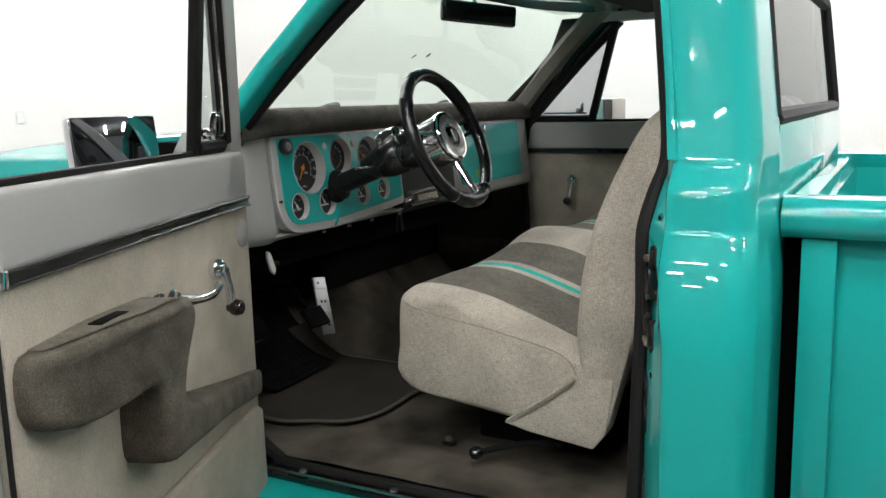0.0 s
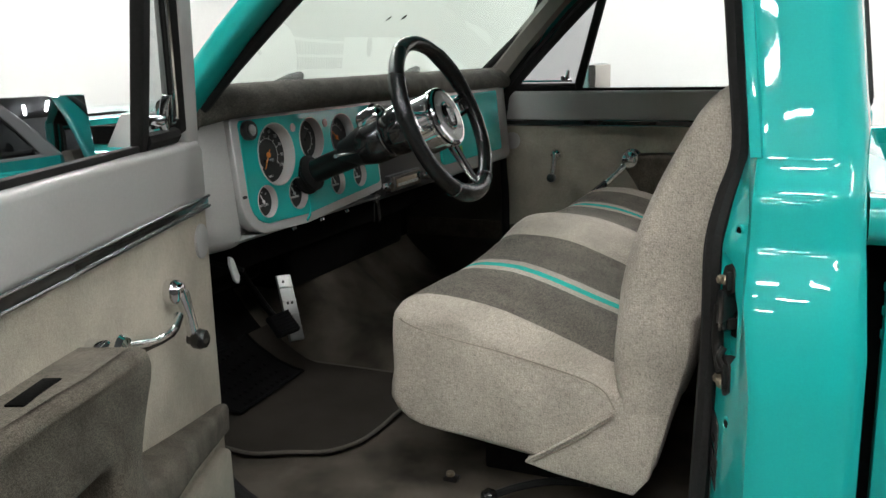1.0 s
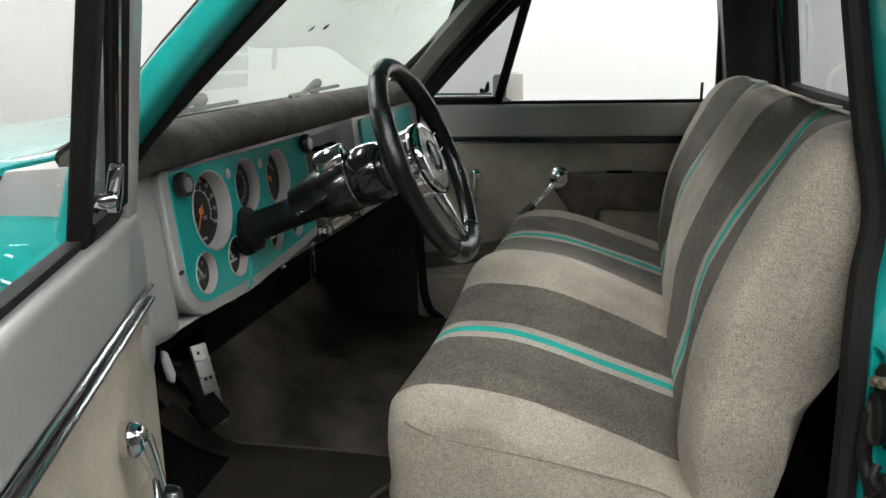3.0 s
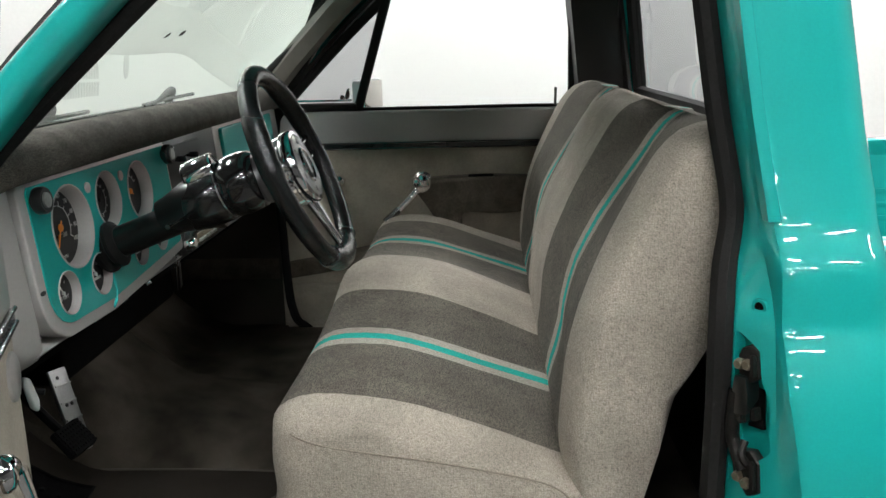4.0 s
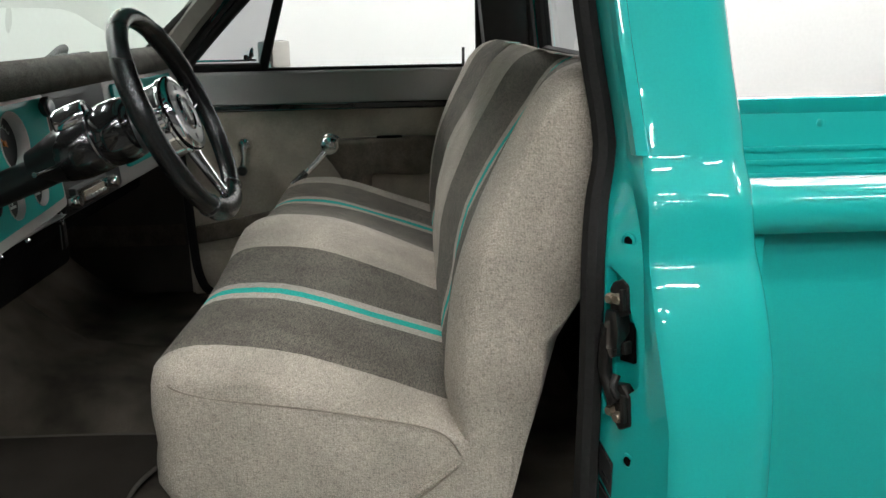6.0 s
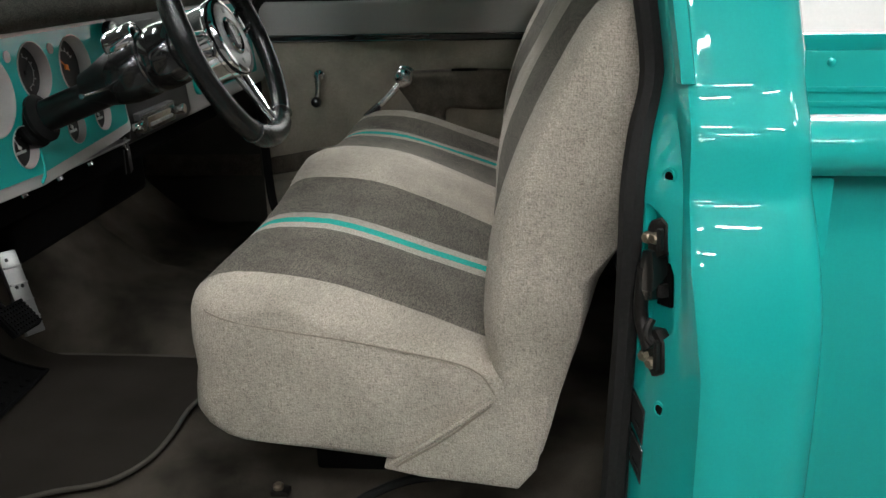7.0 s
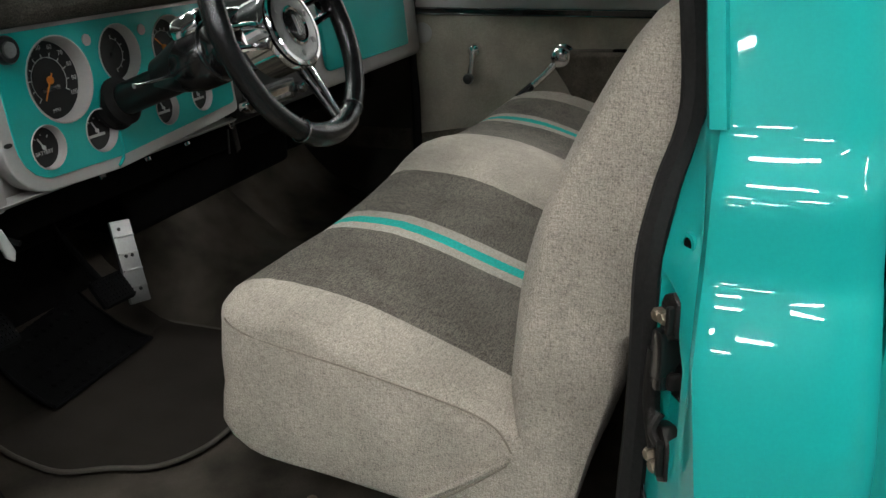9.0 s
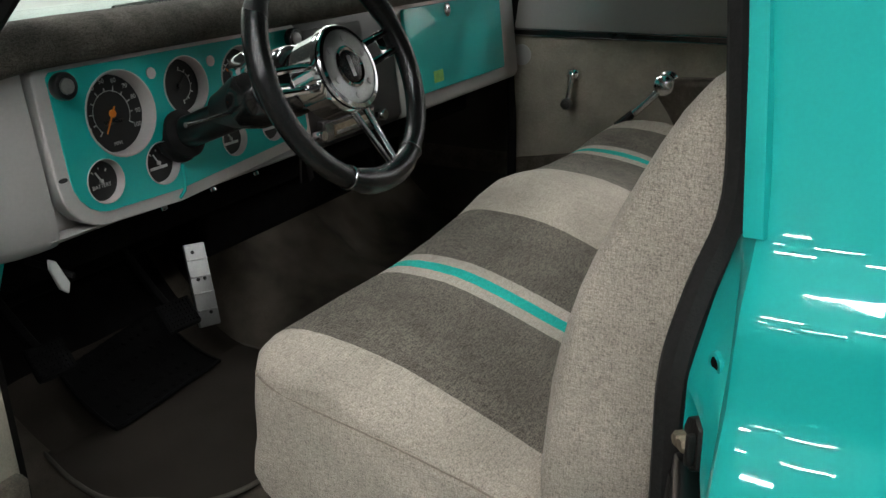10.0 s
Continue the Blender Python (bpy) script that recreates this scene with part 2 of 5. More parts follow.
def tube(pts, r, seg=10, bm=None, caps=True, closed=False, flat=1.0):
    """A round bar along points; r may be a list."""
    pts = [Vector(p) for p in pts]
    n = len(pts)
    rs = r if isinstance(r, (list, tuple)) else [r] * n
    rings, side = [], None
    for i, p in enumerate(pts):
        if closed:
            d = (pts[(i + 1) % n] - pts[i - 1]).normalized()
        else:
            d = (pts[min(i + 1, n - 1)] - pts[max(i - 1, 0)]).normalized()
        if side is None:
            side = d.orthogonal().normalized()
        side = (side - d * side.dot(d)).normalized()
        up = d.cross(side)
        rings.append([p + (side * math.cos(2 * math.pi * k / seg) + up * flat * math.sin(2 * math.pi * k / seg)) * rs[i] for k in range(seg)])
    if closed:
        rings.append(rings[0])
    own = loft(rings, caps=caps and not closed)
    if closed:
        bmesh.ops.remove_doubles(own, verts=own.verts, dist=1e-6)
    return join(bm, own)


def frame_at(p, axis, up=(0, 0, 1)):
    """A matrix at p whose z runs along axis."""
    z = Vector(axis).normalized()
    x = Vector(up).cross(z)
    if x.length < 1e-4:
        x = Vector((1, 0, 0))
    x.normalize()
    y = z.cross(x)
    return Matrix.Translation(p) @ Matrix((x, y, z)).transposed().to_4x4()


def turned(profile, p, axis, seg=28, bm=None, up=(0, 0, 1)):
    """Turned body: profile of (radius, height) along axis from p."""
    rings = []
    for r, h in profile:
        rings.append([(max(r, 1e-4) * math.cos(2 * math.pi * k / seg), max(r, 1e-4) * math.sin(2 * math.pi * k / seg), h) for k in range(seg)])
    own = loft(rings)
    own.transform(frame_at(p, axis, up))
    return join(bm, own)


def prism(poly, lo, hi, place, bm=None, bevel=0.0, seg=2):
    """A polygon (a, b) pulled from lo to hi; place(a, b, c) gives the point."""
    own = loft([[place(a, b, lo) for a, b in poly], [place(a, b, hi) for a, b in poly]])
    if bevel:
        soft(own, bevel, seg)
    return join(bm, own)


def sheet(pts, bm=None):
    """A single thin pane."""
    own = bmesh.new()
    own.faces.new([own.verts.new(p) for p in pts])
    return join(bm, own)


def holed(outline, holes, lo, hi, place, inset=0.0):
    """A plate with round holes through it; place(a, b, c) gives the point."""
    own = bmesh.new()
    edges = []
    for loop in [outline] + [[(x + r * math.cos(2 * math.pi * k / 32), z + r * math.sin(2 * math.pi * k / 32)) for k in range(32)] for x, z, r in holes]:
        vs = [own.verts.new((a, b, lo)) for a, b in loop]
        edges += [own.edges.new((vs[i], vs[(i + 1) % len(vs)])) for i in range(len(vs))]
    bmesh.ops.triangle_fill(own, use_beauty=True, edges=edges)
    for x, z, r in holes:
        inner = [f for f in own.faces if (Vector((x, z)) - f.calc_center_median().xy).length < r * 0.97]
        bmesh.ops.delete(own, geom=inner, context="FACES_ONLY")
    got = bmesh.ops.extrude_face_region(own, geom=own.faces[:])
    for v in got["geom"]:
        if isinstance(v, bmesh.types.BMVert):
            v.co.z = hi
    for v in own.verts:
        v.co = place(*v.co)
    return own


def lettering(text, size, m):
    """Raised letters in the built-in font, centred on m."""
    cu = bpy.data.curves.new("letters", "FONT")
    cu.body, cu.size, cu.extrude, cu.align_x, cu.align_y, cu.resolution_u = text, size, 0.0002, "CENTER", "CENTER", 2
    ob = new("letters", cu)
    me = bpy.data.meshes.new_from_object(ob)
    bpy.data.objects.remove(ob)
    bpy.data.curves.remove(cu)
    own = bmesh.new()
    own.from_mesh(me)
    bpy.data.meshes.remove(me)
    own.transform(m)
    return own


def arc(cx, cy, r, a0, a1, n=6):
    return [(cx + r * math.cos(radians(a0 + (a1 - a0) * k / n)), cy + r * math.sin(radians(a0 + (a1 - a0) * k / n))) for k in range(n + 1)]


def spline(pts, n=6):
    """Points along a smooth curve through pts."""
    P = [Vector(p) for p in pts]
    out = []
    for i in range(len(P) - 1):
        a, b, c, d = P[max(i - 1, 0)], P[i], P[i + 1], P[min(i + 2, len(P) - 1)]
        for k in range(n):
            t = k / n
            out.append(0.5 * ((2 * b) + (c - a) * t + (2 * a - 5 * b + 4 * c - d) * t * t + (3 * b - a - 3 * c + d) * t ** 3))
    out.append(P[-1])
    return out


def lerp(z, table):
    zs, vs = zip(*table)
    return float(np.interp(z, zs, vs))


XYZ = lambda x, y, z: Vector((x, y, z))
YZX = lambda y, z, x: Vector((x, y, z))
XZY = lambda x, z, y: Vector((x, y, z))


# ---- the showroom ----
RX0, RX1, RY0, RY1, RH = -12.0, 6.5, -7.0, 7.5, 4.6
part("floor", box((RX0, RY0, -0.1), (RX1, RY1, 0)), FLOOR, None)
part("ceiling", box((RX0, RY0, RH), (RX1, RY1, RH + 0.1)), CEIL, None)
part("wall_north", box((RX0, RY1, 0), (RX1, RY1 + 0.15, RH)), WALL, None)
part("wall_south", box((RX0, RY0 - 0.15, 0), (RX1, RY0, RH)), DARKWALL, None)
part("wall_east", box((RX1, RY0, 0), (RX1 + 0.15, RY1, RH)), WALL, None)
part("wall_west", box((RX0 - 0.15, RY0, 0), (RX0, RY1, RH)), DARKWALL, None)
for n, lab in (("floor", "polished pale grey showroom floor"), ("ceiling", "dark open showroom ceiling"), ("wall_north", "plain white showroom wall"),
               ("wall_south", "plain grey showroom wall"), ("wall_east", "plain white showroom wall"), ("wall_west", "plain grey showroom wall")):
    tagged(bpy.data.objects[n], lab, n.split("_")[0], kind="structure")

lamp = thing("ceiling_light", "long white fluorescent batten on the dark ceiling", "ceiling light", "ceiling lights", at=(0, 0, RH))
part("housing", box((-0.08, -0.62, RH - 0.06), (0.08, 0.62, RH), 0.01), WHITE_PLASTIC, lamp)
part("tube", tube([(0, -0.6, RH - 0.10), (0, 0.6, RH - 0.10)], 0.055, 12), TUBE, lamp, "glowing white lamp tube")
spots = [(-8.2, 0.9), (-6.3, -0.5), (-6.1, 1.7), (-4.3, -1.5), (-4.5, 0.6), (-2.5, -0.5)] + [(-2.7, -2.6), (-0.6, -5.4)] + [(x, y) for x in (0.4, 2.8) for y in (-5.2, -2.8)]
spots += [(5.9, y) for y in (-6.0, -4.5, -3.0, -1.5, 0.0, 1.5, 3.0, 4.5, 6.0)] + [(4.5, 0.0)] + [(0.2, 2.9), (0.8, 4.9), (3.2, 4.9)]
for k, (x, y) in enumerate(spots):
    m = pose(x, y, RH, 0, 0, 90 if y > 2 and x < 5 else 0)
    if k == 0:
        lamp.matrix_basis = m
    else:
        copy_thing(lamp, m)

# ---- the truck ----
truck = thing("pickup_truck", "teal vintage pickup truck with its driver door open", "pickup truck")


def group_part(name, parent, label=""):
    """A part with pieces of its own."""
    ob = new(name)
    ob.parent = parent
    ob.empty_display_size = 0.03
    if label:
        tagged(ob, label)
    return ob


SKIN = ((0.3, 0.95), (0.45, 1.0), (0.6, 1.025), (0.8, 1.035), (0.95, 1.03), (1.10, 1.01), (1.2, 0.99), (1.215, 0.984), (1.275, 0.947), (1.287, 0.938), (1.33, 0.917), (1.40, 0.89), (1.6, 0.855), (1.8, 0.82))


def skin(z):
    return lerp(z, SKIN)


STEPS = ((0.3, 0.95), (0.45, 1.0), (0.6, 1.025), (0.8, 1.034), (0.95, 1.033), (1.03, 1.029), (1.09, 1.020), (1.13, 1.009), (1.16, 0.997), (1.19, 0.980), (1.205, 0.969), (1.212, 0.966),
         (1.265, 0.958), (1.278, 0.954), (1.288, 0.946), (1.30, 0.934), (1.318, 0.920), (1.33, 0.915), (1.40, 0.89), (1.6, 0.855), (1.8, 0.82))


def pressed(z):
    """Outer face of the cab corner with its two soft steps."""
    return sum(lerp(z + d, STEPS) for d in (-0.006, -0.003, 0.0, 0.003, 0.006)) / 5


def jamb_line(z):
    """Plan of the sloping jamb face: its crease and its edge at the seal, for the passenger side."""
    X = skin(z)
    up = 0.12 * max(0.0, z - 1.33)
    near = lerp(z, ((1.24, 0.0), (1.32, 0.008)))
    return Vector((X - 0.033 + near, -0.013 + near + up)), Vector((X - lerp(z, ((1.0, 0.109), (1.2, 0.075), (1.32, 0.066))), lerp(z, ((1.20, 0.021), (1.26, 0.012), (1.33, -0.003))) + up))


def corner_section(z, sx):
    """Plan of the rear cab corner at height z, for the side sx."""
    X = pressed(z)
    lean = max(0.0, z - 1.35) * 0.12
    y1 = -0.155 + lean - 0.014 * min(1.0, max(0.0, (1.27 - z) / 0.2))
    lo, hi = lerp(z, ((1.0, 1.0), (1.06, 0.12), (1.12, 0.14), (1.14, 0.30), (1.18, 0.45), (1.195, 0.95))), 0.97
    d = 0.015 * min(1.0, max(0.0, (z - 1.0) / 0.02)) * min(1.0, max(0.0, (1.192 - z) / 0.012))
    C, S = jamb_line(z)
    n = Vector((S.y - C.y, C.x - S.x)).normalized()
    on = lambda f, h: tuple(C.lerp(S, f) + n * h)
    fe = lerp(z, ((1.02, 0.0), (1.14, 0.014))) + 0.12 * max(0.0, z - 1.33)
    edge = Vector((X - 0.011, -0.029 + fe))
    pts = [tuple(edge), (X - 0.004, -0.032 + fe), (X - 0.001, -0.038 + fe), (X, -0.047 + fe), (X, y1 + 0.085), (X - 0.002, y1 + 0.072)]
    pts += [(X - 0.06 + 0.06 * math.cos(radians(a)), y1 + 0.06 - 0.06 * math.sin(radians(a))) for a in (15, 35, 55, 75, 90)]
    pts += [(0.70, y1 - 0.006), (0.70, y1 + 0.035), (X - 0.13, y1 + 0.04), (X - 0.145, 0.003), (S.x - 0.02, S.y + 0.003), on(1.0, 0.0), on(hi, 0.0)]
    pts += [on(min(hi - 0.01, hi - 0.06), -d), on(min(hi - 0.02, lo + 0.06), -d), on(min(hi - 0.03, lo), 0.0), on(0.06, 0.0), on(0.0, -0.001), tuple(C.lerp(edge, 0.35)), tuple(C.lerp(edge, 0.7))]
    return [Vector((sx * x, y, z)) for x, y in pts]


ZS = [0.42, 0.6, 0.8, 0.9, 0.95, 1.0, 1.012, 1.025, 1.04] + [1.05 + 0.01 * k for k in range(13)] + [1.176, 1.182, 1.187, 1.192, 1.197] + [1.203 + 0.0055 * k for k in range(25)] + [1.35, 1.37, 1.42, 1.5, 1.6, 1.7, 1.78]
for sx, nm in ((-1, "left"), (1, "right")):
    part("cab_corner", loft([corner_section(z, sx) for z in ZS]), TEAL, truck, "glossy teal rear cab pillar", angle=38)

for sx in (-1, 1):
    rings = []
    for z in ZS[1:]:
        X = skin(z)
        y1 = -0.155 + max(0.0, z - 1.35) * 0.12
        lean_ = 0.12 * max(0.0, z - 1.33) if sx > 0 else 0.0
        rings.append([Vector((sx * x, y, z)) for x, y in ((0.695, y1 + 0.042), (X - 0.16, y1 + 0.05), (X - 0.17, -0.07), (X - 0.16, -0.020), (X - 0.145, 0.024 + lean_ if sx > 0 else jamb_line(z)[1].y + 0.003), (X - (0.045 if sx > 0 else 0.12), 0.030 + lean_ if sx > 0 else jamb_line(z)[1].y + 0.003), (X - (0.045 if sx > 0 else 0.128), -0.026), (0.695, y1 + 0.032))])
    part("rear_pillar_trim", loft(rings), DARKIN, truck, "dark grey inner cab pillar trim")
    rings = []
    for z in (1.325, 1.34, 1.45, 1.6, 1.76):
        X = skin(z)
        w = 0.0 if z < 1.33 else 1.0
        y0 = -0.009 + 0.12 * (z - 1.33)
        rings.append([Vector((sx * x, y, z)) for x, y in ((X - 0.012, y0 + 0.003), (X + 0.003 * w, y0), (X + 0.005 * w, y0 - 0.005), (X + 0.004 * w, y0 - 0.014), (X - 0.004, y0 - 0.017))])
    part("drip_strip", loft(rings), TEAL, truck)

# lower back panel of the cab and its upper header
part("cab_back_panel", box((-0.71, -0.161, 0.42), (0.71, -0.125, 1.375), 0.006), TEAL, truck)
part("cab_back_header", box((-0.71, -0.112, 1.70), (0.71, -0.07, 1.80), 0.006), TEAL, truck)
part("back_wall_trim", box((-0.80, -0.121, 0.62), (0.80, -0.105, 1.38), 0.006), DARKIN, truck, "dark grey rear cab trim panel")

# roof, closed over the cab
roof = [[Vector((sx * w, y, z)) for sx, w, z in ((-1, 0.83, 1.74), (-1, 0.80, 1.80), (-1, 0.55, 1.835), (1, 0.55, 1.835), (1, 0.80, 1.80), (1, 0.83, 1.74), (1, 0.80, 1.74), (1, 0.55, 1.785), (-1, 0.55, 1.785), (-1, 0.80, 1.74))] for y in (-0.12, -0.05, 0.15, 0.45, 0.74)]
part("roof", loft(roof), TEAL, truck)

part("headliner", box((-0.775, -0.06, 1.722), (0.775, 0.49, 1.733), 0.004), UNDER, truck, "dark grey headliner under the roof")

# black seals along the door openings
def seal_run(sx):
    top = [(jamb_line(z)[1].x - 0.011, jamb_line(z)[1].y + 0.012 + dy, z) for z, dy in ((1.73, 0), (1.60, 0), (1.45, 0), (1.33, 0), (1.26, 0), (1.20, 0), (1.12, 0), (1.05, 0), (0.9, 0.004), (0.76, 0.008), (0.69, 0.012))] + [(0.892, 0.062, 0.632), (0.886, 0.12, 0.614)]
    low = [(0.885, 0.5, 0.612), (0.89, 0.80, 0.612), (0.895, 0.90, 0.635), (0.90, 0.965, 0.71), (0.902, 0.985, 0.83), (0.90, 0.985, 1.1), (0.88, 0.985, 1.28), (0.845, 0.965, 1.385), (0.80, 0.765, 1.585), (0.765, 0.605, 1.725)]
    if sx > 0:
        low = [(0.885, 0.5, 0.612), (0.86, 0.80, 0.616), (0.815, 0.92, 0.640), (0.800, 0.955, 0.70), (0.806, 0.968, 0.81), (0.824, 0.977, 0.95), (0.834, 0.985, 1.1), (0.834, 0.975, 1.28), (0.83, 0.94, 1.36), (0.80, 0.74, 1.56), (0.765, 0.58, 1.70)]
    return [(sx * x, y, z) for x, y, z in top + low]


for sx in (-1, 1):
    part("door_seal", tube(spline(seal_run(sx), 5), 0.0145, 8), SEAL, truck, "black rubber door seal")

for sx in (-1, 1):
    flap = [(jamb_line(z)[1].x - 0.023, jamb_line(z)[1].y + 0.014 + dy, z) for z, dy in ((1.73, 0), (1.60, 0), (1.45, 0), (1.33, 0), (1.26, 0), (1.20, 0), (1.12, 0), (1.05, 0), (0.9, 0.005), (0.76, 0.010), (0.69, 0.016))] + [(0.872, 0.062, 0.645)]
    part("seal_flap", tube(spline([(sx * x, y, z) for x, y, z in flap], 4), 0.012, 8), SEAL, truck)

# front pillars, hinge pillars, sills
for sx in (-1, 1):
    fwd = 0.042 if sx > 0 else 0.0
    A = [(0.885, 0.985, 1.24), (0.885, 0.955, 1.33), (0.862, 0.83, 1.47), (0.835, 0.69, 1.61), (0.795, 0.50, 1.775)]
    rings, trims = [], []
    for i, (x, y, z) in enumerate(A):
        y += fwd
        b = Vector((0, 0.72, 0.70))
        o = Vector((x, y, z))
        k_ = 1.0 if sx > 0 else 0.55
        sec = [(p * (k_ if p < 0 else 1), q if sx > 0 else 0.038 + 0.55 * q) for p, q, _ in spline([(0.0, 0.0, 0), (0.022, 0.004, 0), (0.032, 0.02, 0), (0.034, 0.05, 0), (0.02, 0.078, 0), (-0.03, 0.085, 0), (-0.055, 0.07, 0), (-0.06, 0.02, 0), (-0.04, 0.0, 0)], 3)]
        ring = [o + Vector((1, 0, 0)) * p + b * q for p, q in sec]
        rings.append([Vector((sx * v.x, v.y, v.z)) for v in ring])
        ring = [o + Vector((1, 0, 0)) * p + b * q for p, q in [(-0.062 * k_, 0.012), (-0.06 * k_, 0.075), (-0.085 * k_, 0.08), (-0.10 * k_, 0.06), (-0.095 * k_, 0.02), (-0.075 * k_, 0.008)]]
        if sx < 0:
            ring = [v + b * 0.03 for v in ring]
        trims.append([Vector((sx * v.x, v.y, v.z)) for v in ring])
    if sx > 0:
        strips = [[Vector((x + p, y + fwd + 0.72 * q, z + 0.70 * q)) for p, q in ((-0.064, -0.002), (-0.064, -0.014), (0.03, -0.014), (0.036, 0.03), (0.036, 0.004), (0.02, -0.002))] for x, y, z in A]
        part("pillar_seal", loft(strips), SEAL, truck, "black rubber seal along the pillar")
    part("front_pillar", loft(rings), TEAL, truck, "sloping teal windshield pillar")
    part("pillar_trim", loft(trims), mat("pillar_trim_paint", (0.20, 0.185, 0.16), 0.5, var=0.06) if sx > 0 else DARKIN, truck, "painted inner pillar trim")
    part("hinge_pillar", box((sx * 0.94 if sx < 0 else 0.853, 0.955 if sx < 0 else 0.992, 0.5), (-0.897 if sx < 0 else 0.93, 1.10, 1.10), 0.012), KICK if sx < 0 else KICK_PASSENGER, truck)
    a, b = sorted((sx * 1.015, sx * 0.90))
    part("rocker_sill", box((a, -0.02, 0.38), (b, 1.15, 0.588), 0.018, seg=3), TEAL, truck)
    a, b = sorted((sx * 0.93, sx * 0.86))
    part("sill_plate", box((a, 0.10, 0.588), (b, 0.95, 0.604), 0.005), BLACK, truck, "black ribbed sill plate")
    for y in (0.30, 0.56, 0.80):
        part("sill_screw", turned([(0.009, 0), (0.008, 0.004), (0.0, 0.005)], (sx * 0.915, y, 0.6135), (0, 0, 1), 12), ALU, truck)
    a, b = sorted((sx * 0.924, sx * 0.905))
    part("sill_strip", box((a, 0.12, 0.603), (b, 0.93, 0.614), 0.002), TRIM, truck, "ribbed metal sill strip")

# floor pan with its hump and toe slope, firewall
xs = np.linspace(-0.895, 0.895, 70)
def floor_z(x, y):
    hump = lerp(y, ((0.2, 0.0), (0.6, 0.05), (0.89, 0.06), (1.1, 0.10), (1.22, 0.20), (1.42, 0.42))) * math.exp(-(abs(x - 0.02) / 0.215) ** 8)
    toe = 2.3 * max(0.0, y - (1.10 if x < 0.1 else 1.14)) ** 2
    return 0.635 + max(hump, toe) + 0.004 * noise.noise((x * 9, y * 9, 0)) + 0.002 * noise.noise((x * 31, y * 31, 3))
rows = [[Vector((x, y, floor_z(x, y))) for x in xs] for y in np.linspace(-0.11, 1.41, 64)]
part("carpet", loft(rows, closed=False), CARPET, truck, "worn grey-brown floor carpet")
# Black sheet just above the toe carpet stands for the shade under the dash.
part("toe_board", loft([[Vector((x, y, floor_z(x, y) + 0.004)) for x in xs if x < -0.24] for y in np.linspace(1.305, 1.42, 8)], closed=False), UNDER, truck, "black sheet over the toe carpet for the shade under the dash")
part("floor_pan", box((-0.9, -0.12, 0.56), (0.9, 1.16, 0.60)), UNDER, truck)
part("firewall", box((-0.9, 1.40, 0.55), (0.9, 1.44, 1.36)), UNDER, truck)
for sx in (-1, 1):
    a, b = sorted((sx * 0.90, sx * 0.876)) if sx < 0 else (0.842, 0.872)
    if sx > 0:
        part("kick_band", box((0.834, 1.0, 0.795), (0.8425, 1.39, 0.865), 0.003), PLUSH, truck, "dark plush band on the kick panel")
    part("kick_panel", box((a, 0.985, 0.60), (b, 1.40, 1.2), 0.01), KICK if sx < 0 else KICK_PASSENGER, truck, "kick panel beside the footwell, shade put into its colour")

# windshield: a curved pane
def shield(u, v):
    x = 0.825 * u if u < 0 else 0.80 * u
    base_y, top_y = 1.225 - 0.15 * u ** 4, 0.80 - 0.15 * u ** 4
    return Vector((x * (1 - 0.07 * v), base_y + (top_y - base_y) * v, 1.385 + 0.36 * v))
part("windshield", loft([[shield(u, v) for u in np.linspace(-1, 1, 25)] for v in np.linspace(0, 1, 7)], closed=False), SCREEN_GLASS, truck, "green-tinted curved windshield").visible_shadow = False
for x, z in ((-0.008, 1.570), (0.072, 1.575)):
    y = 1.225 - 0.425 * (z - 1.385) / 0.36 - 0.006
    part("glue_spot", tube([(x - 0.006, y + 0.006, z - 0.005), (x, y, z), (x + 0.006, y - 0.006, z + 0.006)], [0.0015, 0.0032, 0.0015], 6, flat=0.4), STEEL, truck, "old glue mark on the glass")
part("windshield_seal", tube([shield(u, 0) for u in np.linspace(-1, 1, 21)] + [shield(1, v) for v in np.linspace(0.15, 1, 6)] + [shield(u, 1) for u in np.linspace(0.9, -1, 20)] + [shield(-1, v) for v in np.linspace(0.85, 0.1, 6)], 0.014, 8, closed=True), SEAL, truck)
part("windshield_header", box((-0.76, 0.50, 1.735), (0.76, 0.82, 1.80), 0.015), TEAL, truck)

# rear window
rw = [(-0.70, 1.385), (0.70, 1.385), (0.665, 1.70), (-0.665, 1.70)]
part("rear_window", sheet([(a, -0.145 + (b - 1.385) * 0.12, b) for a, b in rw]), TINT, truck, "tinted rear window").visible_shadow = False
rim = []
for (a, b), (c, d) in zip(rw, rw[1:] + rw[:1]):
    rim += [(a + (c - a) * t, -0.142 + (b + (d - b) * t - 1.385) * 0.12, b + (d - b) * t) for t in (0.02, 0.2, 0.4, 0.6, 0.8, 0.98)]
part("rear_window_seal", tube(rim, 0.02, 8, closed=True), SEAL, truck, "black rubber window seal")

# hood, fenders, cowl
hood = []
for y, zc, ze in ((1.30, 1.372, 1.335), (1.5, 1.368, 1.33), (1.9, 1.35, 1.31), (2.3, 1.31, 1.265), (2.55, 1.24, 1.19), (2.62, 1.12, 1.08)):
    hood.append([Vector((x, y, ze + (zc - ze) * (1 - (x / 0.80) ** 4) - (0.03 if abs(x) > 0.79 else 0))) for x in np.linspace(-0.80, 0.80, 21)])
part("hood", loft(hood, closed=False), TEAL, truck, "long glossy teal hood")
part("cowl_floor", box((-0.86, 1.10, 1.315), (0.86, 1.42, 1.350)), UNDER, truck)
part("cowl", box((-0.86, 1.235, 1.28), (0.86, 1.30, 1.365), 0.015), TEAL, truck, "teal cowl below the windshield")
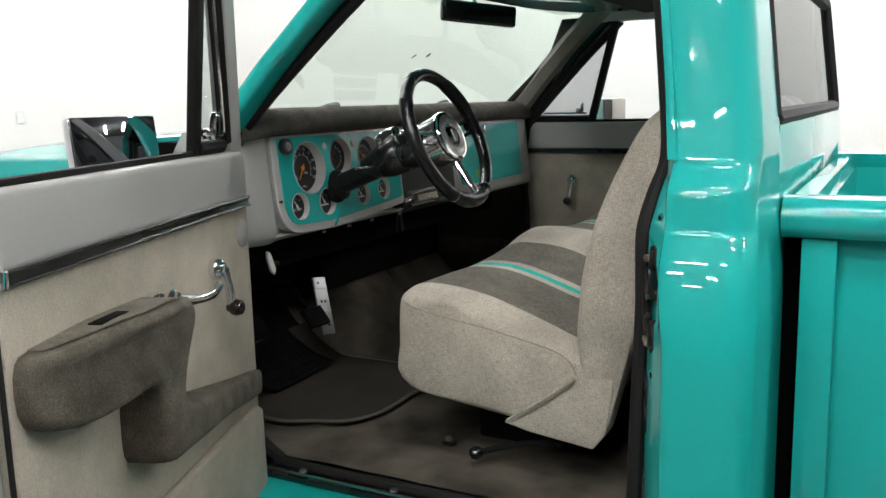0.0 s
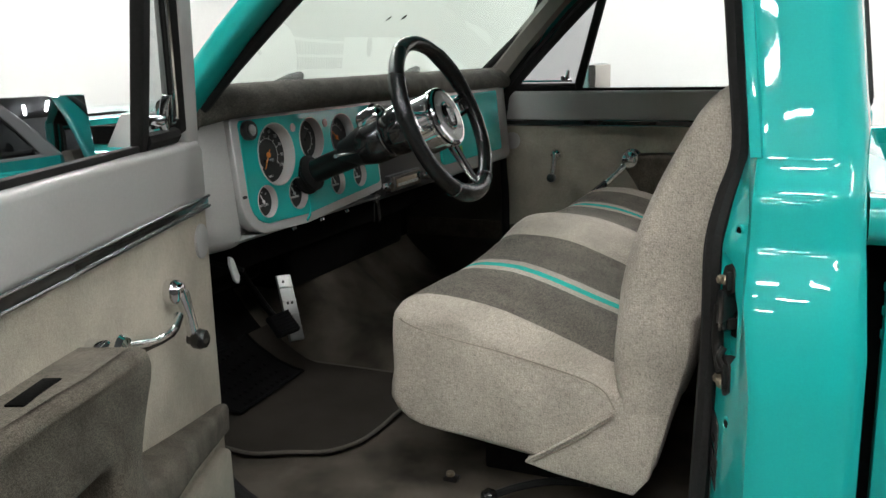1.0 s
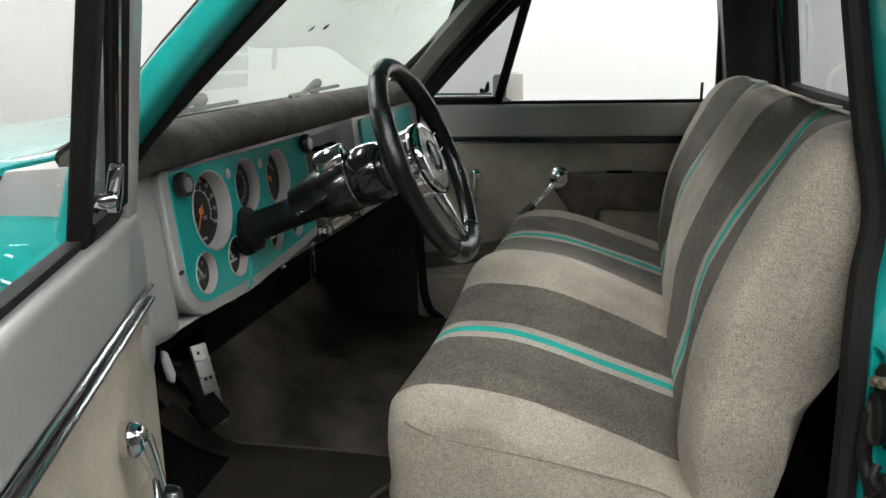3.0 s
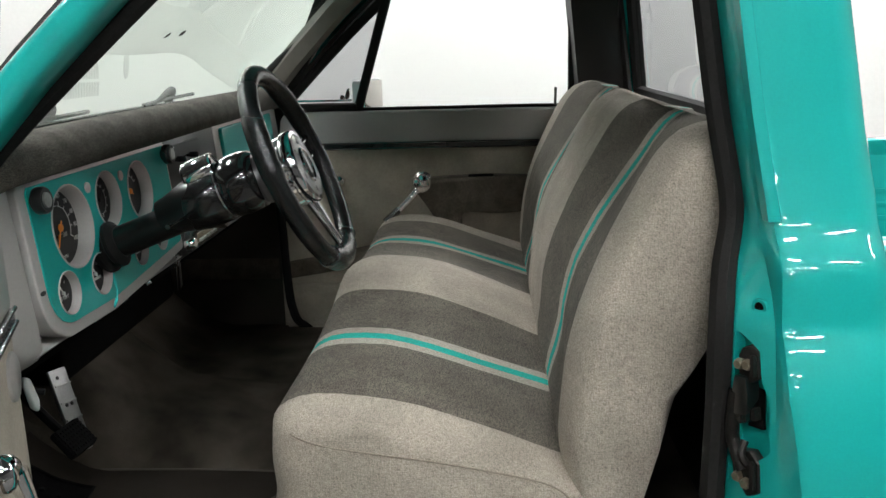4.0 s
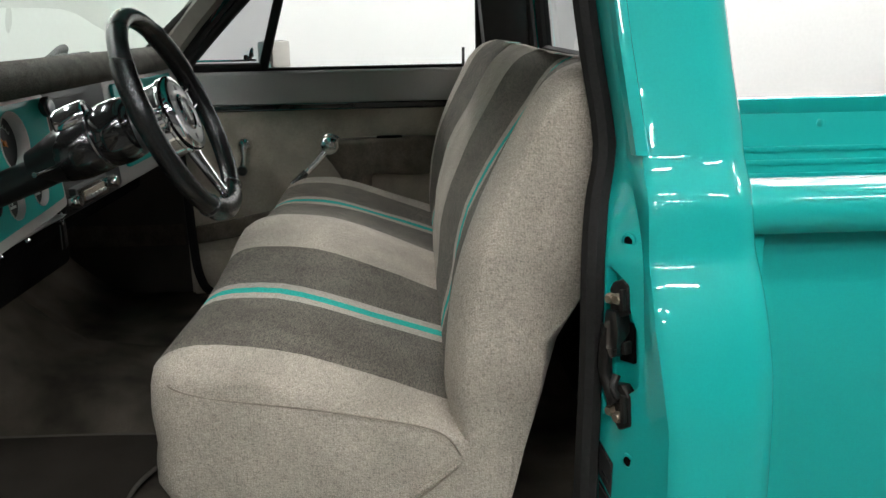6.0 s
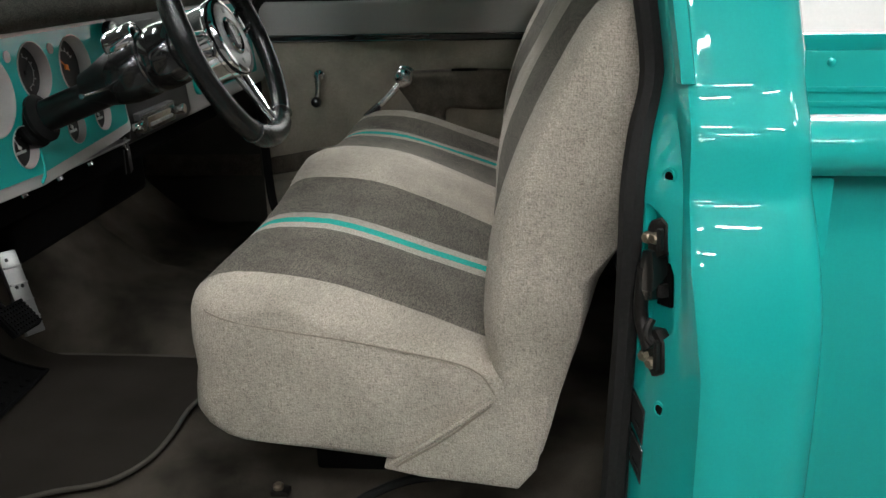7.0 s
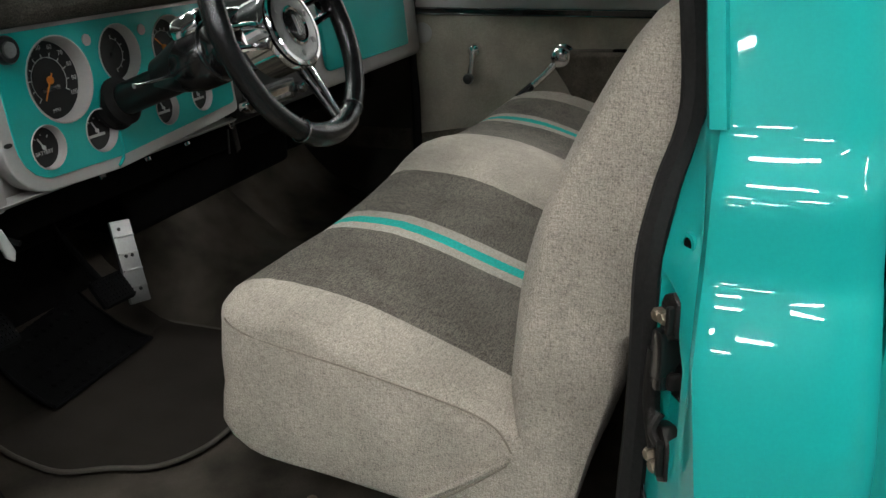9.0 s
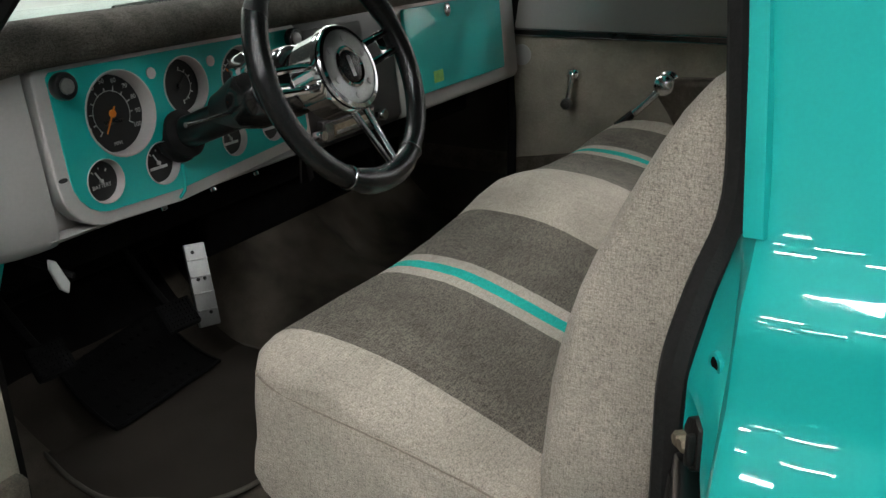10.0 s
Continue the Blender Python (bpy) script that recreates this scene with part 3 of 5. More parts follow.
for sx in (-1, 1):
    f = []
    for y in np.linspace(0.99, 2.62, 14):
        d = max(0, (y - 2.2) / 0.42) ** 2 * 0.12
        sec = [(0.806, 1.31 - d), (0.85, 1.318 - d), (0.90, 1.30 - d), (0.95, 1.25 - d), (0.99, 1.17 - d), (1.02, 1.05), (1.03, 0.9), (1.02, 0.75), (0.99, 0.75), (0.80, 1.2 - d)]
        f.append([Vector((sx * x, y, z)) for x, z in sec])
    part("front_fender", loft(f), TEAL, truck, "rounded teal front fender")
part("grille_shell", box((-0.98, 2.56, 0.62), (0.98, 2.66, 1.08), 0.03), TEAL, truck)
for x in (-0.10, 0.64):
    arm = [(x, 1.25, 1.39), (x, 1.235, 1.425), (x - 0.06, 1.225, 1.424), (x - 0.15, 1.215, 1.410), (x - 0.24, 1.205, 1.398)]
    wp = part("wiper", tube(arm, [0.013, 0.014, 0.009, 0.006, 0.004], 8), RUBBER, truck, "black windshield wiper")
    part("wiper_blade", tube([(x - 0.30, 1.205, 1.402), (x - 0.1, 1.222, 1.405), (x + 0.14, 1.218, 1.408)], 0.0055, 6), RUBBER, truck)
for sx in (-1, 1):
    for y in (2.05, -1.35):
        part("wheel", turned([(0.1, 0), (0.3, 0.0), (0.345, 0.03), (0.36, 0.1), (0.345, 0.17), (0.3, 0.2), (0.1, 0.2)], (sx * 0.80, y, 0.36), (sx, 0, 0), 32), RUBBER, truck)

# ---- stepside bed ----
bed = group_part("truck_bed", truck, "teal stepside cargo bed behind the cab")
for sx in (-1, 1):
    a, b = sorted((sx * 0.655, sx * 0.635))
    part("side_panel", box((a, -2.15, 0.62), (b, -0.202, 1.20), 0.003), TEAL, bed)
    r = [(0.655, 1.165), (0.683, 1.166), (0.703, 1.172), (0.714, 1.19), (0.714, 1.215), (0.703, 1.232), (0.683, 1.241), (0.64, 1.243), (0.628, 1.238), (0.632, 1.20)]
    part("top_rail", prism([(sx * x, z) for x, z in r], -2.16, -0.168, XZY), TEAL, bed, "rolled top rail of the bed", angle=60)
    a, b = sorted((sx * 0.69, sx * 0.655))
    part("stake_post", box((a, -0.264, 0.55), (b, -0.202, 1.166), 0.006), TEAL, bed)
    part("stake_post", box((a, -1.2, 0.55), (b, -1.14, 1.166), 0.006), TEAL, bed)
    for y in (-0.42, -0.69, -0.95, -1.21, -1.5):
        part("bolt", turned([(0.012, 0), (0.012, 0.003), (0.006, 0.006), (0.0, 0.0065)], (sx * 0.635, y, 1.165), (-sx, 0, 0), 12), TEAL, bed)
    for z in (1.09, 1.05, 1.01):
        a, b = sorted((sx * 0.637, sx * 0.629))
        part("pressed_rib", box((a, -2.1, z - 0.008), (b, -0.2, z + 0.008), 0.003), TEAL, bed)
part("front_panel", box((-0.635, -0.225, 0.62), (0.635, -0.206, 1.20), 0.003), TEAL, bed)
# Black filler added between cab and bed for the shade in the gap.
part("mount_panel", box((-0.60, -0.2045, 0.45), (0.60, -0.163, 1.16)), UNDER, bed)
part("front_rail", box((-0.64, -0.215, 1.19), (0.64, -0.17, 1.236), 0.012), TEAL, bed)
part("tailgate", box((-0.64, -2.17, 0.62), (0.64, -2.15, 1.20), 0.004), TEAL, bed)
part("bed_floor", box((-0.64, -2.15, 0.60), (0.64, -0.21, 0.64)), BLACK, bed)
part("frame_rail", box((-0.45, -2.2, 0.40), (-0.35, 2.5, 0.56), 0.01), BLACK, truck)
part("frame_rail", box((0.35, -2.2, 0.40), (0.45, 2.5, 0.56), 0.01), BLACK, truck)
for y in (2.05, -1.35):
    part("axle", tube([(-0.85, y, 0.36), (0.85, y, 0.36)], 0.05, 10), BLACK, truck)

# ---- bench seat ----
seat = thing("bench_seat", "grey cloth bench seat with dark panels and teal stripes", "bench seat", at=(0, 0.35, 0.64))
EDGES = [-0.70, -0.455, -0.4245, -0.3955, -0.366, -0.155, 0.155, 0.366, 0.3955, 0.4245, 0.455, 0.64]
KINDS = [0, 1, 3, 2, 3, 1, 0, 1, 3, 2, 3, 1, 0]


def bands(ends, inner=0.155):
    """x stations with the stripe edges among them, and a slot for each gap."""
    edges = [math.copysign(inner, e) if abs(e) == 0.155 else e for e in EDGES]
    xs = sorted(set(ends + edges + [0.0, -0.55, 0.55, -0.26, 0.26, -0.07, 0.07]))
    slots = []
    for a, b in zip(xs, xs[1:]):
        mid = (a + b) / 2
        slots.append(KINDS[sum(mid > e for e in edges)])
    return xs, slots


CLOTH = [LIGHT, DARK, STRIPE_TEAL, STRIPE_LIGHT]
C_PROF = [(0.165, 0.80), (0.21, 0.752), (0.36, 0.757), (0.55, 0.782), (0.615, 0.798), (0.648, 0.835), (0.645, 0.885), (0.650, 0.93), (0.649, 0.965), (0.644, 0.994), (0.622, 1.015), (0.58, 1.026), (0.50, 1.022), (0.42, 1.004), (0.33, 0.972), (0.25, 0.942), (0.19, 0.918), (0.165, 0.905)]
B_PROF = [(0.195, 0.86), (0.212, 0.94), (0.212, 1.0), (0.205, 1.08), (0.186, 1.16), (0.158, 1.235), (0.122, 1.31), (0.086, 1.375), (0.05, 1.412), (0.005, 1.424), (-0.04, 1.412), (-0.062, 1.375), (-0.05, 1.30), (-0.015, 1.18), (0.045, 1.04), (0.075, 0.95), (0.106, 0.856), (0.13, 0.766), (0.158, 0.735), (0.19, 0.75)]
ENDS = [-0.798, -0.796, -0.79, -0.78, -0.762, -0.735, -0.70, 0.70, 0.735, 0.762, 0.78, 0.79, 0.796, 0.798]


def cushion_ring(x, prof, cy, cz, back):
    a = abs(x)
    r0 = 0.68 if back else 0.70
    k = 0.0 if a < r0 else min(1.0, (a - r0) / (0.798 - r0))
    roll_ = 1 - math.sqrt(max(0.0, 1 - k ** 2.4))
    valley = math.exp(-(x / 0.16) ** 2)
    dish = math.exp(-((a - 0.41) / 0.17) ** 2)
    out = []
    for y, z, _ in spline([(y, z, 0) for y, z in prof], 2):
        d = Vector((y - cy, z - cz))
        L = d.length
        inset = roll_ * (0.040 if back else 0.030 + 0.016 * min(1.0, max(0.0, (z - 0.90) / 0.08)))
        s = max(0.0, (L - inset) / L)
        yy, zz = cy + d.x * s, cz + d.y * s
        if back and yy > 0.08 + (1.2 - zz) * 0.3:
            yy -= (0.026 + 0.034 * min(1, max(0, (zz - 1.15) / 0.2))) * dish * min(1, max(0, (zz - 0.93) / 0.1))
            yy -= 0.024 * valley * min(1, max(0, (zz - 1.12) / 0.22))
        if back and a < 0.74 and zz < 0.90:
            zz = 0.90 - (0.90 - zz) * 0.3
            yy = max(yy, 0.125)
        if not back and zz > 0.9:
            zz += (0.032 * math.exp(-(x / 0.15) ** 2) - 0.008 * dish) * min(1, (zz - 0.9) / 0.08)
        if not back and yy > 0.5:
            yy -= (0.018 + 0.034 * min(1, max(0, (zz - 0.84) / 0.12))) * max(0.0, (a - 0.69) / 0.108) ** 2.5
        yy += 0.002 * noise.noise((x * 11, yy * 13, zz * 13))
        zz += 0.003 * noise.noise((x * 9 + 5, yy * 9, zz * 9))
        out.append(Vector((x * 0.9965 if back else x * 0.9945, yy, zz)))
    return out


xs, slots = bands(ENDS)
part("seat_cushion", loft([cushion_ring(x, C_PROF, 0.38, 0.89, False) for x in xs], mats=slots), CLOTH, seat, angle=60)
xs, slots = bands(ENDS, 0.185)
part("backrest", loft([cushion_ring(x, B_PROF, 0.09, 1.05, True) for x in xs], mats=slots), CLOTH, seat, angle=60)
for sx in (-1, 1):
    line = spline([(sx * 0.776, 0.6025, 0.9955), (sx * 0.7825, 0.594, 0.993), (sx * 0.7895, 0.573, 0.988), (sx * 0.7925, 0.545, 0.982), (sx * 0.7938, 0.482, 0.972), (sx * 0.7938, 0.40, 0.960), (sx * 0.7938, 0.31, 0.943), (sx * 0.7945, 0.245, 0.928), (sx * 0.797, 0.212, 0.912), (sx * 0.798, 0.194, 0.884)], 5)
    part("piping", tube(line, 0.0013, 6), SEAM, seat)
    part("piping", tube(spline([(sx * 0.802, 0.195, 0.876), (sx * 0.803, 0.27, 0.82), (sx * 0.799, 0.346, 0.767)], 6), 0.0032, 6), LIGHT, seat)
    part("fold_line", tube(spline([(sx * 0.801, 0.199, 0.868), (sx * 0.802, 0.262, 0.816), (sx * 0.7985, 0.336, 0.765)], 6), 0.0018, 6), SEAM, seat)
for sx in (-1, 1):
    a, b = sorted((sx * 0.765, sx * 0.7985))
    part("side_skirt", prism([(0.203, 0.90), (0.205, 0.875), (0.27, 0.822), (0.355, 0.760), (0.30, 0.748), (0.16, 0.732), (0.134, 0.766), (0.118, 0.856), (0.115, 0.93)], a, b, YZX, bevel=0.005, seg=3), LIGHT, seat)
    for v in seat.children[-1].data.vertices:
        if abs(v.co.x) > 0.78:
            v.co.x -= sx * 0.008 * min(1.0, max(0.0, (v.co.z - 0.855) / 0.06))
part("seat_base", box((-0.62, 0.20, 0.64), (0.62, 0.50, 0.79), 0.01), UNDER, seat)
lv = spline([(-0.70, 0.26, 0.690), (-0.712, 0.33, 0.686), (-0.745, 0.385, 0.680), (-0.785, 0.42, 0.676)], 5)
part("slide_lever", tube(lv, 0.0075, 8), RUBBER, seat, "black seat slide lever with ball knob")
part("lever_knob", turned([(0.002, -0.016), (0.011, -0.012), (0.016, 0), (0.011, 0.012), (0.002, 0.016)], (-0.79, 0.425, 0.676), (-0.7, 0.7, 0), 14), BLACK, seat)
for sx in (-1, 1):
    a, b = sorted((sx * 0.672, sx * 0.70))
    part("track_foot", box((a + 0.003, 0.53, 0.636), (b - 0.003, 0.56, 0.6455), 0.003), STEEL, seat, "dark steel seat track foot")
    part("track_bolt", turned([(0.009, 0), (0.009, 0.006), (0.006, 0.009), (0.0, 0.0095)], (sx * 0.686, 0.548, 0.646), (0, 0, 1), 12), BRASSY, seat)

# ---- dashboard ----
dash = group_part("dashboard", truck, "grey metal dashboard with teal gauge panel and padded top")
# face leans: y as a function of z
def fy(z):
    return 0.957 + (z - 1.20) * 0.10
RECESS = 0.034


def on_face(x, z, d):
    return Vector((x, fy(z) - d, z))


body = [(1.01, 1.104), (0.956 + RECESS, 1.112), (fy(1.14) + RECESS, 1.14), (fy(1.36) + RECESS, 1.362), (1.03, 1.380), (1.14, 1.374), (1.19, 1.30), (1.10, 1.10)]
part("dash_body", prism(body, -0.87, 0.80, YZX, bevel=0.003), GREY, dash)
face = [(1.0, 1.102), (0.970, 1.103), (0.957, 1.110), (fy(1.125), 1.125), (fy(1.36), 1.364), (fy(1.36) + RECESS, 1.364), (fy(1.14) + RECESS, 1.14), (0.960 + RECESS, 1.11)]
ends = []
for x, back_, grow in ((-0.775, 0.0, 0.0), (-0.80, 0.0, 0.0), (-0.835, 0.001, 0.003), (-0.86, 0.004, 0.007), (-0.874, 0.010, 0.010), (-0.882, 0.020, 0.012), (-0.886, 0.036, 0.012)):
    prof_ = [(1.04, 1.106), (1.0, 1.102), (0.975, 1.103), (0.959, 1.111), (0.951, 1.126), (fy(1.16), 1.16), (fy(1.25), 1.25), (fy(1.36), 1.364), (1.03, 1.364)]
    ends.append([Vector((x, y + (back_ if y < 1.01 else 0.0), z + (0.6 * grow if z < 1.15 else 0.0))) for y, z in prof_])
part("dash_end", loft(ends), GREY, dash, "rounded grey end of the dashboard", angle=50)
slot_ = [(-0.753 + 0.008 * math.cos(a), 1.203 + 0.0035 * math.sin(a)) for a in np.linspace(0, 2 * math.pi, 17)[:-1]]
part("dash_slot", prism(slot_, 0.0062, 0.0068, on_face), DIAL, dash, "small dark slot in the dash")
part("dash_face", prism(face, 0.16, 0.802, YZX, bevel=0.004), GREY, dash)
# Centre of the grey dash lies in shade; the charcoal colour carries that shade.
part("centre_panel", prism(face, -0.185, 0.158, YZX, bevel=0.004), CHARCOAL, dash, "centre dash panel, shade put in as charcoal")
part("lower_face", prism([(1.0, 1.108), (0.970, 1.109), (0.958, 1.114), (fy(1.121), 1.121), (fy(1.121) + RECESS, 1.121), (0.960 + RECESS, 1.112)], -0.79, -0.185, YZX, bevel=0.003), GREY, dash)
pad = [(0.970, 1.358), (0.952, 1.365), (0.946, 1.382), (0.953, 1.403), (0.972, 1.42), (0.995, 1.425), (1.03, 1.420), (1.055, 1.405), (1.06, 1.388), (1.0, 1.37)]
prs = []
for x in np.linspace(-0.86, 0.82, 20):
    k = max(0, (abs(x) - 0.72) / 0.14)
    prs.append([Vector((x, y + 0.05 * k * k * (1.1 - y) + 0.02 * (1 - (x / 0.86) ** 2) * (1 if y > 1.02 else 0), z - 0.012 * k * k)) for y, z in pad])
part("dash_pad", loft(prs), PAD, dash, "dark woven dash pad", angle=60)
part("dash_top", prism([(-0.86, 1.03), (0.82, 1.03), (0.80, 1.072), (0.7, 1.135), (0.6, 1.176), (0.3, 1.217), (0, 1.222), (-0.3, 1.217), (-0.6, 1.180), (-0.72, 1.135), (-0.82, 1.075)], 1.375, 1.389, XYZ), PALE, dash, "pale painted dash top under the windshield")
for r in range(3):
    for k in range(18):
        x = -0.028 + (k - 8.5) * 0.0132
        part("speaker_slot", box((x - 0.0034, 1.060 + r * 0.038, 1.3885), (x + 0.0034, 1.091 + r * 0.038, 1.3905)), DIAL, dash)
for x in (-0.295, 0.243):
    oval = [(x + 0.016 * math.cos(a), 1.105 + 0.030 * math.sin(a)) for a in np.linspace(0, 2 * math.pi, 25)[:-1]]
    part("vent_opening", prism(oval, 1.3885, 1.3905, XYZ), DIAL, dash, "oval defroster opening")
# teal gauge panel with a raised grey bezel
def rounded(x0, z0, x1, z1, r, top=0.008):
    return arc(x0 + r, z0 + r, r, 180, 270, 6) + arc(x1 - r * 0.5, z0 + r * 0.5, r * 0.5, 270, 360, 5) + arc(x1 - top, z1 - top, top, 0, 90, 3) + arc(x0 + top, z1 - top, top, 90, 180, 3)


DIALS = [(-0.628, 1.2755, 0.0605), (-0.488, 1.294, 0.0445), (-0.351, 1.287, 0.0505), (-0.6835, 1.1845, 0.0310), (-0.569, 1.1845, 0.0320), (-0.40, 1.187, 0.028), (-0.295, 1.191, 0.028)]
bz = holed([(-0.764, 1.352), (-0.764, 1.195), (-0.761, 1.175), (-0.753, 1.155), (-0.738, 1.137), (-0.72, 1.126), (-0.70, 1.120), (-0.54, 1.114), (-0.266, 1.132), (-0.195, 1.138), (-0.187, 1.142), (-0.185, 1.150), (-0.185, 1.352), (-0.193, 1.360), (-0.756, 1.360)], [(x, z, r * 1.03) for x, z, r in DIALS], -0.024, 0.006, XYZ)
rim_edges = [e for e in bz.edges if all(v.co.z > 0.005 for v in e.verts) and len(e.link_faces) == 2 and e.calc_face_angle(0) > 0.8 and all(min(math.hypot(v.co.x - x, v.co.y - z) - r for x, z, r in DIALS) > 0.006 for v in e.verts)]
bmesh.ops.bevel(bz, geom=rim_edges, offset=0.017, segments=5, affect="EDGES", profile=0.5, clamp_overlap=True)
for v in bz.verts:
    v.co = on_face(*v.co)
part("bezel", bz, GREY, dash, "raised grey surround of the gauge panel")
part("gauge_panel", holed([(-0.742, 1.346), (-0.742, 1.200), (-0.740, 1.184), (-0.733, 1.167), (-0.720, 1.152), (-0.705, 1.144), (-0.69, 1.140), (-0.54, 1.135), (-0.266, 1.153), (-0.205, 1.158), (-0.199, 1.161), (-0.197, 1.168), (-0.197, 1.346), (-0.204, 1.353), (-0.735, 1.353)], [(x, z, r * 1.07) for x, z, r in DIALS], 0.006, 0.0085, on_face), TEAL, dash, "teal gauge panel")
tilt = Vector((0, -1, 0.10)).normalized()


def gauge(x, z, r, name, ticks, a0, a1, needle):
    c = on_face(x, z, 0.0085)
    deep = min(0.023, 0.40 * r)
    part(name, turned([(r * 1.03, -0.025), (r * 1.09, -0.001), (r * 1.09, 0.0015), (r * 1.06, 0.002), (r * 1.03, 0.0), (r * 0.97, -deep - 0.001), (r * 0.90, -deep - 0.002)], c, tilt, 40), GREY, dash, "recessed grey gauge cup with black dial")
    o = c + tilt * -deep
    M = frame_at(o, tilt, (0, 0, 1))
    part("dial", turned([(0.0, -0.002), (r * 0.98, -0.002), (r * 0.98, 0.0), (0.0, 0.0002)], o, tilt, 32), DIAL, dash)
    bm = None
    for k in range(ticks):
        a = radians(a0 + (a1 - a0) * k / (ticks - 1))
        L = 0.14 if k % 2 == 0 else 0.08
        bm = box((-0.0008, r * (0.62 - L / 2), 0.0004), (0.0008, r * (0.62 + L / 2), 0.0010), bm=bm, m=M @ Matrix.Rotation(-a, 4, "Z"))
    if ticks > 5:
        bm = tube([M @ Vector((r * 0.57 * math.sin(radians(b)), r * 0.57 * math.cos(radians(b)), 0.0006)) for b in np.linspace(a0, a1, 30)], 0.0006, 5, bm=bm)
    part("scale_marks", bm, DIALW, dash)
    n = box((-0.0011, -r * 0.2, 0.002), (0.0011, r * 0.55, 0.003), m=M @ Matrix.Rotation(radians(-needle), 4, "Z"))
    turned([(r * 0.10, 0.001), (r * 0.10, 0.004), (r * 0.05, 0.0045)], M.translation, tilt, 14, n)
    part("needle", n, NEEDLE if r > 0.048 else DIAL if r > 0.04 else DIALW, dash)
    return M


M = gauge(*DIALS[0], "speedometer", 11, -135, 120, 212)
for k, t in enumerate(("10", "20", "30", "40", "50", "60", "70", "80", "90", "100")):
    a = radians(-135 + 25.5 * (k + 1))
    part("numeral", lettering(t, 0.0105, M @ Matrix.Translation((0.0505 * math.sin(a), 0.0505 * math.cos(a), 0.0006))), DIALW, dash)
part("numeral", lettering("MPH", 0.008, M @ Matrix.Translation((0.0, -0.046, 0.0006))), DIALW, dash)
part("odometer", box((-0.018, -0.016, 0.0004), (0.018, -0.009, 0.0012), 0.0003, m=M), TRIM, dash)
gauge(*DIALS[1], "gauge", 7, 10, 170, 400)
gauge(*DIALS[2], "gauge", 7, -60, 60, 310)
for n, d in enumerate(DIALS[3:]):
    M = gauge(*d, "gauge", 3, -40, 40, -30)
    if n == 0:
        part("dial_word", lettering("BATTERY", 0.0085, M @ Matrix.Translation((0, -0.008, 0.0006))), DIALW, dash)
    else:
        part("dial_word", box((-0.018, -0.010, 0.0004), (0.018, -0.0055, 0.001), m=M), DIALW, dash)
for x in (-0.557, -0.425):
    part("indicator_lamp", turned([(0.009, 0), (0.009, 0.002), (0.005, 0.003)], on_face(x, 1.325, 0.0085), tilt, 16), GREY, dash)


def knob(x, z, r=0.02):
    k = turned([(r * 0.55, 0), (r * 0.55, 0.005), (r * 0.95, 0.006), (r, 0.009), (r, 0.018), (r * 0.9, 0.021), (r * 0.62, 0.021), (r * 0.6, 0.019)], on_face(x, z, 0.008), tilt, 20)
    ob = part("knob", k, BLACK, dash, "black dash knob with chrome cap")
    part("knob_cap", turned([(r * 0.58, 0.018), (r * 0.55, 0.023), (0.0, 0.024)], on_face(x, z, 0.008), tilt, 18), ALU, dash)


knob(-0.727, 1.332)
knob(-0.212, 1.335)
part("glove_door", prism(rounded(0.20, 1.15, 0.70, 1.350, 0.02), 0.0, 0.010, on_face, bevel=0.003), TEAL, dash, "teal glovebox door")
part("glove_lock", turned([(0.016, 0), (0.016, 0.003), (0.011, 0.006), (0.0, 0.006)], on_face(0.40, 1.332, 0.010), tilt, 18), CHROME, dash, "chrome glovebox lock")
part("radio", box((-0.155, fy(1.14) - 0.012, 1.120), (0.035, fy(1.14) + 0.03, 1.166), 0.004), CHARCOAL, dash, "small dark radio with worn chrome face")
part("radio_face", box((-0.148, fy(1.14) - 0.0135, 1.124), (0.028, fy(1.14) - 0.0105, 1.162), 0.002), TRIM, dash)
part("radio_dial", box((-0.12, fy(1.14) - 0.016, 1.132), (0.0, fy(1.14) - 0.0125, 1.154), 0.002), BRASSY, dash)
for k in range(5):
    part("radio_button", box((-0.116 + 0.024 * k, fy(1.14) - 0.021, 1.135), (-0.098 + 0.024 * k, fy(1.14) - 0.0155, 1.142), 0.0015), ALU, dash)
for x in (-0.172, 0.052):
    part("radio_knob", turned([(0.012, 0), (0.013, 0.018), (0.010, 0.022), (0.0, 0.022)], (x, fy(1.13) - 0.005, 1.142), tilt, 18), CHROME, dash)
part("heater_panel", prism(rounded(-0.185, 1.285, 0.035, 1.345, 0.012), 0.0, 0.004, on_face, bevel=0.0015), DIAL, dash, "black heater control panel")
part("heater_slot", prism([(-0.16, 1.312), (0.01, 1.312), (0.01, 1.319), (-0.16, 1.319)], 0.004, 0.006, on_face), TRIM, dash)
for x in (-0.12, -0.04):
    part("heater_lever", box((x - 0.004, -0.02, -0.006), (x + 0.004, 0.0, 0.006), 0.002, m=Matrix.Translation((0, fy(1.316) - 0.004, 1.3155))), BLACK, dash)
part("inspection_sticker", prism([(0.305, 1.168), (0.352, 1.168), (0.352, 1.196), (0.305, 1.196)], 0.0100, 0.0106, on_face), mat("sticker_green", (0.12, 0.35, 0.05), 0.6, var=0.25, scale=60), dash, "small green sticker")
part("key_ring", tube([(-0.20 + 0.008 * math.cos(a), 0.955, 1.115 + 0.012 * math.sin(a)) for a in np.linspace(0, 6.28, 13)[:-1]], 0.0015, 6, closed=True), CHROME, dash)
